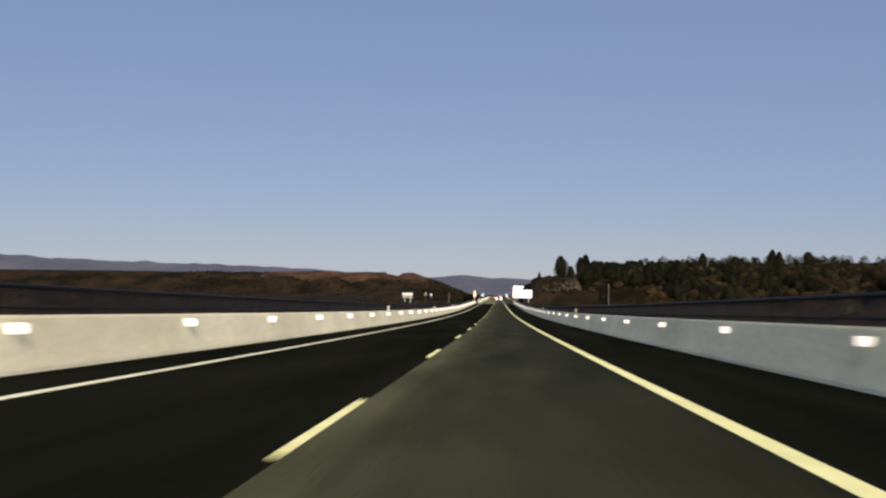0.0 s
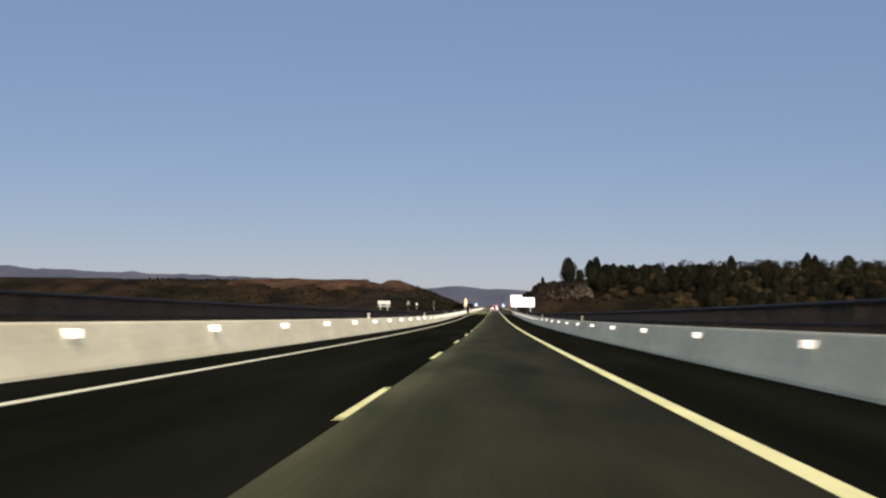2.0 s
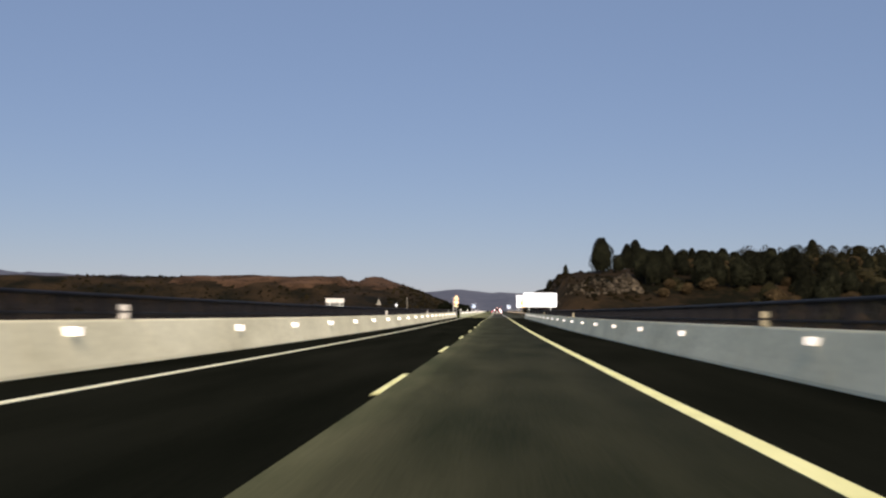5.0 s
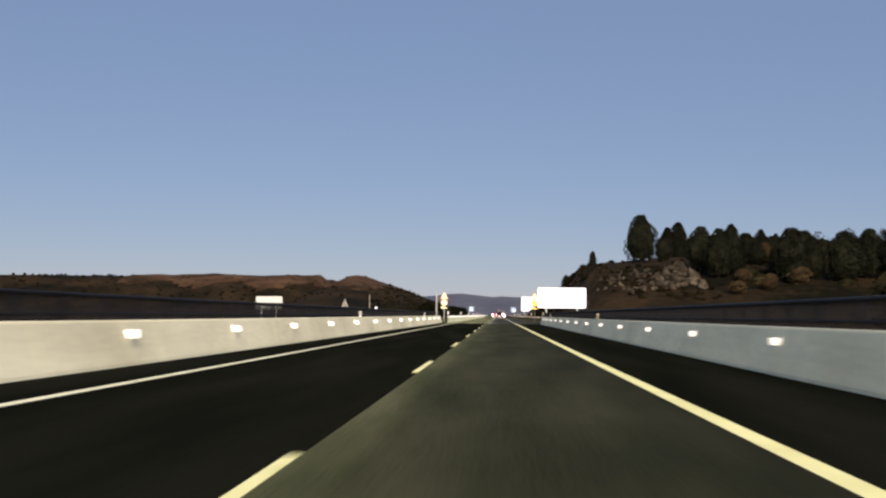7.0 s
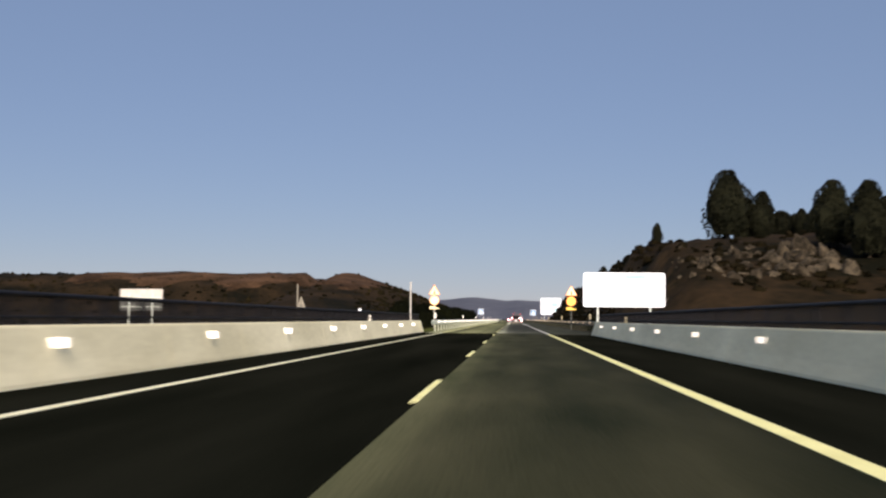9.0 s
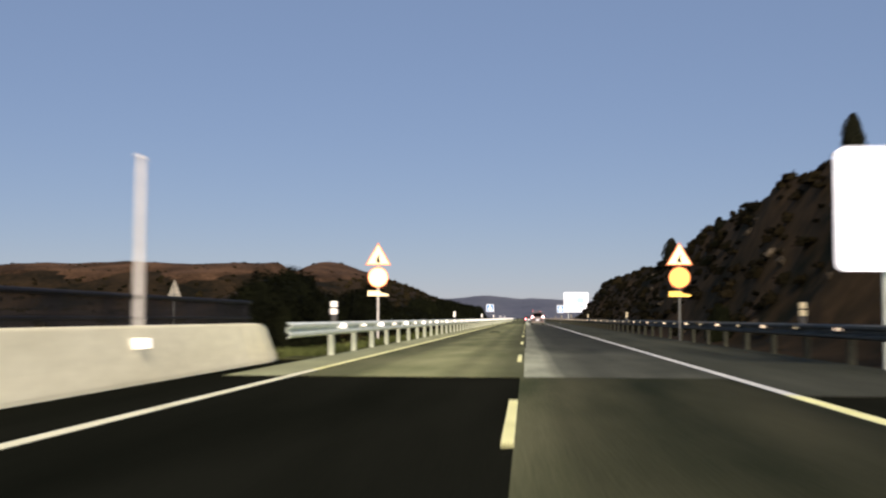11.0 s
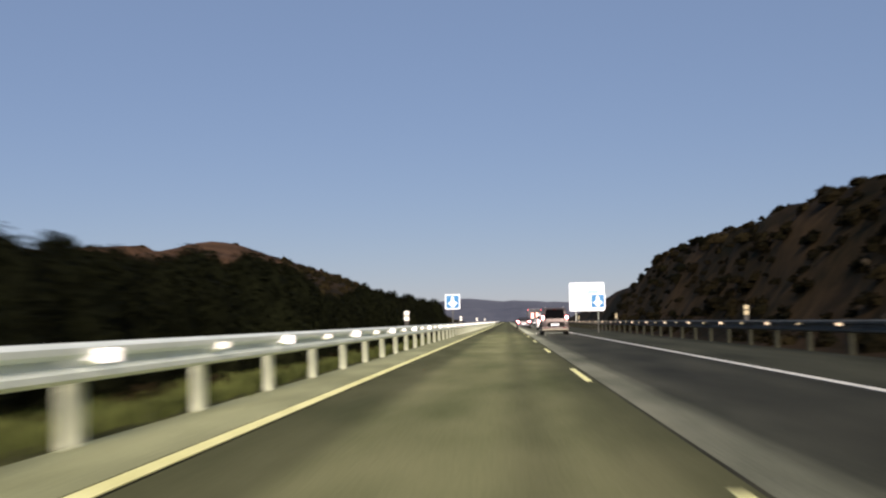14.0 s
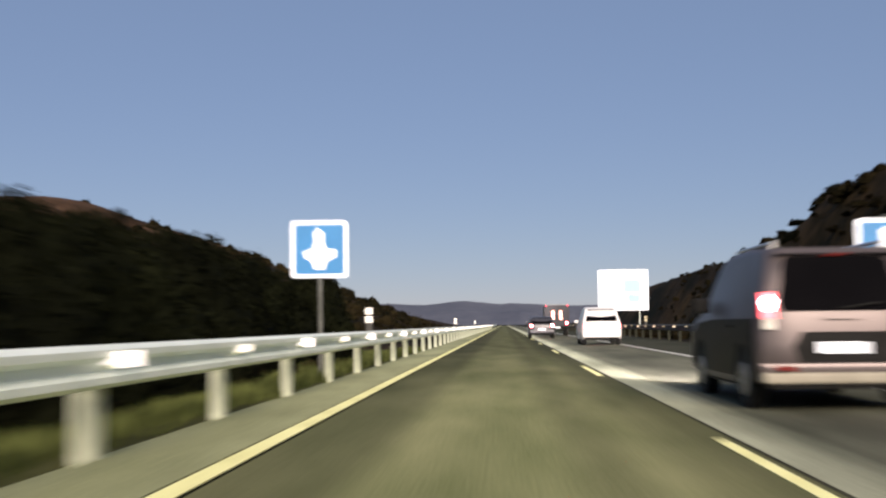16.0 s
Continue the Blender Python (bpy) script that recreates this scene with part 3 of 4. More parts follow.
def white_panel(x0, x1, y, z0, z1, label, bars):
    x, w = (x0 + x1) / 2, x1 - x0
    t = thing("direction_sign", pose(x, y, 0), label, "road sign")
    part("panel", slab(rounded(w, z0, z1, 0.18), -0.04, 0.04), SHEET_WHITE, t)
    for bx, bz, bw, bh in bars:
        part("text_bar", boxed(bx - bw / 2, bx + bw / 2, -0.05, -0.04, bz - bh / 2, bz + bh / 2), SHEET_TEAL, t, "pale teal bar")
    for k in range(3):
        z = z0 + (z1 - z0) * (0.2 + 0.3 * k)
        part("stiffener", boxed(-w * 0.47, w * 0.47, 0.04, 0.1, z - 0.05, z + 0.05), STEEL, t, "grey aluminium rib")
    legs(t, (-w * 0.32, w * 0.32), z1 - 0.15, 0.18, 0.08)


white_panel(6.2, 12.0, 308, 1.9, 4.35, "wide white reflective direction sign on steel posts", [(0.8, 4.05, 1.5, 0.3)])
white_panel(9.9, 16.1, 577, 2.5, 7.55, "large square white reflective sign on tall posts", [(1.1, 5.5, 2.0, 1.5), (1.3, 4.0, 1.4, 0.9)])


def lane_sign(x, y, z=0.0):
    t = thing("lane_sign", pose(x, y, z), "blue square sign with white symbol and border", "road sign", "blue lane signs")
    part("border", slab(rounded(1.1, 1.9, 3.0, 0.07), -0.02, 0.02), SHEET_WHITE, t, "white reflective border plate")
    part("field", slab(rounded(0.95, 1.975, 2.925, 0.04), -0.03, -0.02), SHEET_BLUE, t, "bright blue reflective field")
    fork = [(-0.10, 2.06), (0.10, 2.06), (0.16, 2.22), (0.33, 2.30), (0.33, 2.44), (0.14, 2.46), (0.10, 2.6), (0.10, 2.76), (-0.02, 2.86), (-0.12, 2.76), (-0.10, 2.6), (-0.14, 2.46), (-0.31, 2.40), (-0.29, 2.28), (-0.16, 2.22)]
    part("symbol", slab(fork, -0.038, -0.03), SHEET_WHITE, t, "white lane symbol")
    legs(t, (0.0,), 2.95, 0.06, 0.04, DIM_STEEL)


lane_sign(-5.27, 457.6)
lane_sign(5.4, 457.6, -0.13)


def warning_sign(x, y, disc, plate, steel):
    t = thing("warning_sign", pose(x, y, 0), "yellow roadworks triangle and speed disc on a post", "road sign", "warning signs")
    tri = lambda r, z: [(r * math.sin(a), z + r * math.cos(a)) for a in (0, math.tau / 3, 2 * math.tau / 3)]
    part("triangle", slab(tri(0.66, 3.58), -0.012, 0.012), SHEET_RED, t, "red-bordered warning triangle")
    part("triangle_field", slab(tri(0.56, 3.58), -0.02, -0.012), SHEET_CREAM, t, "cream-yellow reflective field")
    part("pictogram", slab([(-0.09, 3.36), (0.1, 3.36), (0.04, 3.56), (0.1, 3.7), (0.0, 3.66), (-0.07, 3.52)], -0.026, -0.02), BLACK, t, "small black symbol")
    part("disc", slab(circle(0.46, 2.72), -0.012, 0.012), SHEET_RED, t, "red ring of a round sign")
    part("disc_field", slab(circle(0.41, 2.72), -0.02, -0.012), disc, t, "reflective face of a round sign")
    part("plate", slab([(-0.45, 1.9), (0.47, 1.9), (0.47, 1.98), (0.14, 2.05), (0.06, 2.13), (-0.45, 2.13)], -0.012, 0.012), plate, t, "reflective arrow-shaped supplementary plate")
    legs(t, (0.0,), 3.8, 0.05, 0.05, steel)


warning_sign(-6.3, 334.5, SHEET_CREAM, SHEET_CREAM, DIM_WHITE)
warning_sign(6.72, 334.5, SHEET_YELLOW, SHEET_YELLOW, DIM_STEEL)


def back_sign():
    t = thing("sign_back", pose(-27.0, 311, 0), "pale grey back of a road sign, other carriageway", "road sign")
    part("panel", slab(rounded(3.3, 2.25, 3.05, 0.08), -0.02, 0.02), DIM_WHITE, t)
    part("lower_panel", slab(rounded(3.3, 1.4, 2.22, 0.08), -0.02, 0.02), DIM_STEEL, t, "darker grey lower plate")
    for z in (1.7, 2.4):
        part("stiffener", boxed(-1.5, 1.5, -0.08, -0.02, z - 0.04, z + 0.04), STEEL, t, "grey rib")
    legs(t, (-0.9, 0.9), 2.7, -0.12, 0.06)


back_sign()


def wind_screen(x, y0, y1, top):
    """A short tinted glass screen that runs along the viaduct's edge."""
    z0 = gz(y0)
    t = thing("wind_screen", pose(x, y0, z0), "dark tinted glass screen on slim posts beside the viaduct", "screen")
    w = y1 - y0
    part("pane", boxed(-0.012, 0.012, 0.05, w - 0.05, 0.5, top - 0.06), SCREEN, t, "tinted glass pane").visible_shadow = False
    part("top_rail", boxed(-0.05, 0.05, 0, w, top - 0.07, top, bevel=0.01), DARK_STEEL, t, "dark top rail")
    part("bottom_rail", boxed(-0.05, 0.05, 0, w, 0.42, 0.5, bevel=0.01), DARK_STEEL, t)
    for k in range(3):
        y = 0.05 + (w - 0.1) * k / 2
        part("post", tube(bmesh.new(), (0.06, y, ground_z(x, y0 + y) - z0 - 0.3), (0.06, y, top), 0.022), *((DIM_STEEL, t, "grey steel post") if k == 0 else (DARK_STEEL, t)))


wind_screen(8.2, 25.1, 31.4, 2.7)


def marker_pole(x, y, h, steel):
    z = gz(y) if x > -5.6 else ground_z(x, y)
    t = thing("marker_pole", pose(x, y, z), "thin pale steel pole behind the barrier", "pole")
    part("shaft", tube(bmesh.new(), (0, 0, -0.2), (0, 0, h - z), 0.06, 0.05), steel, t)
    part("cap", tube(bmesh.new(), (0, 0, h - z), (0, 0, h - z + 0.05), 0.075, 0.06), steel, t)


marker_pole(-13.6, 303.6, 3.2, TRIM)
marker_pole(-5.65, 302.0, 3.35, DIM_WHITE)


def triangle_back(x, y, z0, z1):
    g = ground_z(x, y)
    t = thing("sign_back", pose(x, y, g), "dull grey back of a triangular road sign", "road sign")
    part("plate", slab([(-0.55, z0 - g), (0.55, z0 - g), (0.0, z1 - g)], -0.012, 0.012), TRIM, t)
    part("bracket", boxed(-0.3, 0.3, -0.05, -0.012, z0 - g + 0.3, z0 - g + 0.36), DIM_STEEL, t)
    part("post", tube(bmesh.new(), (0, -0.07, -0.3), (0, -0.07, z1 - g - 0.3), 0.04), DIM_STEEL, t, "dark grey steel post")


triangle_back(-24.7, 364, 2.2, 3.6)


def round_reflector(x, y, z):
    g = ground_z(x, y)
    t = thing("round_sign", pose(x, y, g), "small round white reflective sign on a post", "road sign")
    part("disc", slab(circle(0.32, z - g), -0.01, 0.01), SHEET_WHITE, t)
    part("post", tube(bmesh.new(), (0, 0.05, -0.3), (0, 0.05, z - g), 0.04), STEEL, t)


round_reflector(-26.8, 433, 2.4)


# ---- vehicles ----
def wheel(parent, x, y, r):
    s = 1 if x > 0 else -1
    bm = bmesh.new()
    bmesh.ops.create_cone(bm, cap_ends=True, segments=28, radius1=r, radius2=r, depth=0.2, matrix=Matrix.Rotation(math.pi / 2, 4, "Y"))
    bmesh.ops.bevel(bm, geom=[e for e in bm.edges if abs(e.verts[0].co.x - e.verts[1].co.x) < 1e-6], offset=0.035, segments=2, affect="EDGES")
    ty = part("wheel", bm, TYRE, parent, "black rubber tyre")
    ty.location = (x, y, r)
    bm = bmesh.new()
    bmesh.ops.create_cone(bm, cap_ends=True, segments=20, radius1=r * 0.62, radius2=r * 0.55, depth=0.03, matrix=Matrix.Translation((s * 0.1, 0, 0)) @ Matrix.Rotation(s * math.pi / 2, 4, "Y"))
    part("rim", bm, RIM, ty, "grey alloy rim")
    for k in range(5):
        a = k * math.tau / 5
        bm = boxed(-0.008, 0.008, -0.03, 0.03, r * 0.15, r * 0.55)
        sp = part("spoke", bm, TRIM, ty)
        sp.matrix_local = pose(s * 0.121, 0, 0, math.degrees(a))


def shell(side, wide, mat, parent, belt, tuck):
    """A car body: the side outline (y, z) carried across the width, rounded at its flanks and leaning in above the belt line."""
    bm = bmesh.new()
    rings = []
    cy = sum(p[0] for p in side) / len(side)
    cz = sum(p[1] for p in side) / len(side)
    for f, k in ((-1, 0.90), (-0.985, 0.96), (-0.93, 1.0), (-0.5, 1.005), (0, 1.008), (0.5, 1.005), (0.93, 1.0), (0.985, 0.96), (1, 0.90)):
        row = []
        for y, z in side:
            w = wide / 2 * (1 - tuck * max(0.0, z - belt) / 0.8)
            row.append(bm.verts.new((f * w, cy + (y - cy) * (0.5 + 0.5 * k), cz + (z - cz) * k)))
        rings.append(row)
    n = len(side)
    for a, b in zip(rings, rings[1:]):
        for i in range(n):
            j = (i + 1) % n
            bm.faces.new((a[i], a[j], b[j], b[i]))
    bm.faces.new(rings[0])
    bm.faces.new(rings[-1])
    bmesh.ops.recalc_face_normals(bm, faces=bm.faces)
    for f in bm.faces:
        f.smooth = True
    return part("body", bm, mat, parent)


def rear_plate(corners, y_of, depth=0.015):
    """A thin panel on the sloping tail: corners (x, z), y_of gives the tail's surface."""
    bm = bmesh.new()
    a = [bm.verts.new((x, y_of(z) - depth, z)) for x, z in corners]
    b = [bm.verts.new((x, y_of(z) + 0.03, z)) for x, z in corners]
    n = len(corners)
    bm.faces.new(a)
    bm.faces.new(b[::-1])
    for i in range(n):
        j = (i + 1) % n
        bm.faces.new((a[j], a[i], b[i], b[j]))
    bmesh.ops.recalc_face_normals(bm, faces=bm.faces)
    return bm


def tail_lamps(t, x, z0, z1, w, y_of, power=TAIL, bulb=LAMP_CORE):
    for s in (-1, 1):
        c = [(s * (x - w / 2), z0), (s * (x + w / 2), z0), (s * (x + w / 2), z1), (s * (x - w / 2), z1)]
        lamp = part("tail_lamp", rear_plate(c, y_of, 0.03), power, t, "lit red tail lamp")
        zc = (z0 + z1) / 2
        c = [(s * x + min(0.062, w * 0.45) * math.cos(a * math.tau / 12), zc + 0.02 + 0.085 * math.sin(a * math.tau / 12)) for a in range(12)]
        part("bulb", rear_plate(c, y_of, 0.04), bulb, lamp, "bright pinkish bulb")


def passenger_van(x, y):
    t = thing("passenger_van", pose(x, y, 0), "silver-mauve passenger van with lit tail lamps", "van")
    side = [(0.06, 0.32), (0.0, 0.45), (0.0, 0.72), (0.03, 1.0), (0.11, 1.4), (0.2, 1.68), (0.34, 1.77), (1.2, 1.81), (2.2, 1.79), (2.65, 1.70), (3.0, 1.45), (3.4, 1.12), (4.05, 0.98), (4.3, 0.80), (4.38, 0.55), (4.33, 0.3), (3.6, 0.22), (0.8, 0.22)]
    tail = lambda z: along([(0.3, 0.02), (0.72, 0.0), (1.0, 0.03), (1.4, 0.11), (1.68, 0.2), (1.8, 0.3)], z) - 0.012
    shell(side, 1.8, SILVER, t, 0.95, 0.17)
    part("rear_window", rear_plate([(-0.62, 1.08), (0.62, 1.08), (0.66, 1.16), (0.57, 1.62), (0.5, 1.67), (-0.5, 1.67), (-0.57, 1.62), (-0.66, 1.16)], tail), GLASS, t, "dark tinted rear window")
    part("spoiler", rear_plate([(-0.66, 1.70), (0.66, 1.70), (0.6, 1.765), (-0.6, 1.765)], tail, 0.07), SILVER, t)
    part("high_brake_lamp", rear_plate([(-0.12, 1.675), (0.12, 1.675), (0.12, 1.695), (-0.12, 1.695)], tail, 0.05), RED_LENS, t, "small unlit red high brake lamp")
    tail_lamps(t, 0.77, 1.0, 1.28, 0.14, tail)
    for s in (-1, 1):
        part("reverse_lens", rear_plate([(s * 0.71, 0.88), (s * 0.83, 0.88), (s * 0.83, 1.02), (s * 0.71, 1.02)], tail, 0.025), DIM_WHITE, t, "pale reverse lamp lens")
        part("side_window", boxed(s * 0.80 - 0.012, s * 0.80 + 0.012, 0.45, 1.45, 1.12, 1.52, bevel=0.01), GLASS, t, "dark side window").rotation_euler = (0, -s * 0.16, 0)
        part("front_window", boxed(s * 0.80 - 0.012, s * 0.80 + 0.012, 1.55, 2.6, 1.12, 1.5, bevel=0.01), GLASS, t, "dark side window").rotation_euler = (0, -s * 0.16, 0)
        m = part("mirror", boxed(s * 1.0 - 0.11, s * 1.0 + 0.11, 2.72, 2.85, 1.08, 1.28, bevel=0.04), BLACK, t, "black door mirror")
        part("roof_bar", tube(bmesh.new(), (s * 0.6, 0.45, 1.84), (s * 0.6, 2.3, 1.85), 0.022), CHROME, t, "metal roof bar")
        part("roof_bar_foot", boxed(s * 0.6 - 0.02, s * 0.6 + 0.02, 0.45, 0.55, 1.76, 1.85), CHROME, t)
        part("sill", boxed(s * 0.86 - 0.03, s * 0.86 + 0.03, 1.05, 3.0, 0.24, 0.45, bevel=0.02), BLACK, t, "black plastic sill")
        part("head_lamp", boxed(s * 0.66 - 0.13, s * 0.66 + 0.13, 4.24, 4.42, 0.64, 0.80, bevel=0.03), DIM_WHITE, t, "lit head lamp")
        part("bumper_reflector", boxed(s * 0.62 - 0.1, s * 0.62 + 0.1, -0.09, -0.07, 0.44, 0.49), RED_LENS, t, "dull red bumper reflector")
    # Added dark panels carry the shade on the van's silver flanks.
    for s in (-1, 1):
        bm = bmesh.new()
        arch = lambda wy: [(wy + 0.41 * math.cos(radians(180 - 20 * i)), 0.34 + 0.41 * math.sin(radians(180 - 20 * i))) for i in range(10)]
        edge = [(0.2, 0.34)] + arch(0.72) + arch(3.42) + [(4.1, 0.42), (4.08, 0.8), (3.6, 0.95), (2.6, 1.0), (0.2, 1.0)]
        a = [bm.verts.new((s * 0.86, y, z)) for y, z in edge]
        b = [bm.verts.new((s * 0.915, y, z)) for y, z in edge]
        bm.faces.new(a)
        bm.faces.new(b[::-1])
        for i in range(len(edge)):
            j = (i + 1) % len(edge)
            bm.faces.new((a[j], a[i], b[i], b[j]))
        bmesh.ops.recalc_face_normals(bm, faces=bm.faces)
        part("side_panel", bm, FLANK_SHADE, t, "lower body side, coloured dark for its shade")
        part("door_handle", boxed(s * 0.925 - 0.015, s * 0.925 + 0.015, 1.25, 1.42, 0.9, 0.93, bevel=0.006), BLACK, t)
    part("plate_recess", rear_plate([(-0.46, 0.52), (0.56, 0.52), (0.64, 0.66), (0.60, 0.85), (-0.42, 0.85), (-0.52, 0.70)], tail, 0.006), BLACK, t, "dark moulded panel round the plate")
    part("number_plate", rear_plate([(-0.26, 0.62), (0.26, 0.62), (0.26, 0.74), (-0.26, 0.74)], tail, 0.02), SHEET_WHITE, t, "white reflective plate, blank")
    part("bumper", boxed(-0.88, 0.88, -0.05, 0.12, 0.40, 0.52, bevel=0.04), SILVER, t)
    part("bumper_strip", boxed(-0.86, 0.86, -0.08, 0.12, 0.30, 0.42, bevel=0.035), TRIM, t, "pale cream plastic bumper strip")
    part("bumper_skirt", boxed(-0.8, 0.8, -0.03, 0.12, 0.24, 0.38, bevel=0.03), BLACK, t, "black lower skirt")
    part("tailgate_handle", rear_plate([(-0.18, 0.985), (0.18, 0.985), (0.18, 1.02), (-0.18, 1.02)], tail, 0.03), SILVER, t)
    part("wiper", tube(bmesh.new(), (0.0, tail(1.1) - 0.05, 1.1), (0.42, tail(1.14) - 0.05, 1.16), 0.012), BLACK, t)
    for wx in (-0.8, 0.8):
        for wy in (0.72, 3.42):
            wheel(t, wx, wy, 0.32)
            part("wheel_arch", tube(bmesh.new(), (wx * 1.02, wy, 0.34), (wx * 1.125, wy, 0.34), 0.39, n=24), BLACK, t, "dark wheel arch")


passenger_van(1.85, 448.4)


def hatchback(x, y, paint, label, rise=0.0):
    t = thing("hatchback_car", pose(x, y, 0), label, "car")
    side = [(0.05, 0.32), (0.0, 0.5), (0.0, 0.8), (0.08, 0.98), (0.4, 1.32), (0.62, 1.42), (1.3, 1.46), (2.1, 1.43), (2.6, 1.2), (2.95, 0.98), (3.7, 0.86), (4.0, 0.68), (4.05, 0.45), (3.9, 0.25), (0.6, 0.22)]
    up = lambda z: z + max(0.0, z - 0.8) * rise
    side = [(v, up(z)) for v, z in side]
    tail = lambda z: along([(0.3, 0.03), (0.5, 0.0), (0.8, 0.0), (up(0.98), 0.08), (up(1.32), 0.4), (up(1.44), 0.62)], z) - 0.012
    shell(side, 1.74, paint, t, 0.85, 0.2)
    part("rear_window", rear_plate([(-0.7, up(0.99)), (0.7, up(0.99)), (0.56, up(1.38)), (-0.56, up(1.38))], tail), GLASS, t, "dark rear window")
    tail_lamps(t, 0.7, 0.74, 0.95, 0.22, tail, bulb=BRAKE_CORE)
    part("number_plate", rear_plate([(-0.26, 0.55), (0.26, 0.55), (0.26, 0.67), (-0.26, 0.67)], tail, 0.02), SHEET_WHITE, t, "white reflective plate, blank")
    part("bumper", boxed(-0.84, 0.84, -0.06, 0.12, 0.34, 0.56, bevel=0.05), paint, t)
    part("bumper_skirt", boxed(-0.76, 0.76, -0.03, 0.1, 0.24, 0.35, bevel=0.03), BLACK, t, "black lower skirt")
    for s in (-1, 1):
        part("side_window", boxed(s * 0.76 - 0.012, s * 0.76 + 0.012, 0.7, 2.3, up(1.0), up(1.3), bevel=0.01), GLASS, t, "dark side window").rotation_euler = (0, -s * 0.2, 0)
        part("mirror", boxed(s * 0.95 - 0.1, s * 0.95 + 0.1, 2.35, 2.47, 0.98, 1.12, bevel=0.04), paint, t)
        for wy in (0.7, 3.2):
            wheel(t, s * 0.77, wy, 0.3)


hatchback(2.55, 486.5, WHITE_CAR, "tall white hatchback car with lit tail lamps", 0.36)
hatchback(0.75, 512, DARK_CAR, "dark hatchback car with glowing tail lamps")


def box_truck(x, y):
    t = thing("box_truck", pose(x, y, 0), "dark box truck with lit tail and roof lamps", "truck")
    part("cargo_box", boxed(-1.0, 1.0, 0, 3.4, 0.75, 2.5, bevel=0.04), DARK_CAR, t)
    part("cab", boxed(-0.95, 0.95, 3.5, 5.2, 0.5, 2.1, bevel=0.15), DARK_CAR, t)
    part("chassis", boxed(-0.8, 0.8, 0.05, 5.0, 0.5, 0.74), BLACK, t, "black chassis frame")
    flat = lambda z: 0.0
    for s in (-1, 1):
        part("door", rear_plate([(s * 0.03, 0.82), (s * 0.95, 0.82), (s * 0.95, 2.42), (s * 0.03, 2.42)], flat, 0.02), DARK_CAR, t)
        part("marker_lamp", rear_plate([(s * 0.85 - 0.06, 2.36), (s * 0.85 + 0.06, 2.36), (s * 0.85 + 0.06, 2.44), (s * 0.85 - 0.06, 2.44)], flat, 0.04), TAIL, t, "small lit red marker lamp")
        for wy in (0.9, 4.2):
            wheel(t, s * 0.8, wy, 0.36)
    tail_lamps(t, 0.78, 0.86, 1.16, 0.2, flat, bulb=BRAKE_CORE)
    for s in (-1, 1):
        part("door_lamp", rear_plate([(s * 0.2, 1.3), (s * 0.42, 1.3), (s * 0.42, 2.0), (s * 0.2, 2.0)], flat, 0.04), DOOR_LAMP, t, "upright lit lamp on the rear door")
    part("number_plate", rear_plate([(-0.26, 0.6), (0.26, 0.6), (0.26, 0.72), (-0.26, 0.72)], flat, 0.02), SHEET_WHITE, t, "white reflective plate, blank")


box_truck(2.45, 527)


# ---- plants ----
def leafage(rnd, n, shape, size):
    """Vertices and faces of many small leaf sprays; shape gives a random place and an outward way."""
    v, f = [], []
    for _ in range(n):
        p, out = shape(rnd)
        a = Vector((rnd.gauss(0, 1), rnd.gauss(0, 1), rnd.gauss(0, 1))) + out * 0.6
        a.normalize()
        b = a.cross(Vector((rnd.gauss(0, 1), rnd.gauss(0, 1), rnd.gauss(0, 1)))).normalized()
        c = a.cross(b)
        s = size * rnd.uniform(0.6, 1.35)
        k = len(v)
        v += [p + b * s, p + c * s * 0.6, p - b * s * 0.8 + a * s * 0.25, p - c * s * 0.6]
        f.append((k, k + 1, k + 2, k + 3))
    return v, f


def crown_shape(h, w, base, top, lumps, seed):
    def shape(rnd):
        u = rnd.random() ** 0.9
        a = rnd.uniform(0, math.tau)
        prof = math.sin(math.pi * min(1, (u * 0.88 + 0.1)) ** top) ** 0.6
        lump = 1 + lumps * noise.noise((math.cos(a) * 1.4 + seed * 9, math.sin(a) * 1.4, u * 4.0)) * 1.6
        r = w / 2 * max(0.04, prof) * lump * rnd.uniform(0.7, 1.0) ** 0.5
        out = Vector((math.cos(a), math.sin(a), 0.4))
        return Vector((r * math.cos(a), r * math.sin(a), base + (h - base) * u)), out
    return shape


def core(v, f, surface, rows=9, cols=12):
    """The dense inner mass of a crown: surface(u, angle) gives its radius and height."""
    k = len(v)
    for i in range(rows + 1):
        for j in range(cols):
            a = j * math.tau / cols
            r, z = surface(i / rows, a)
            v.append(Vector((r * math.cos(a), r * math.sin(a), z)))
    for i in range(rows):
        for j in range(cols):
            m = (j + 1) % cols
            f.append((k + i * cols + j, k + i * cols + m, k + (i + 1) * cols + m, k + (i + 1) * cols + j))


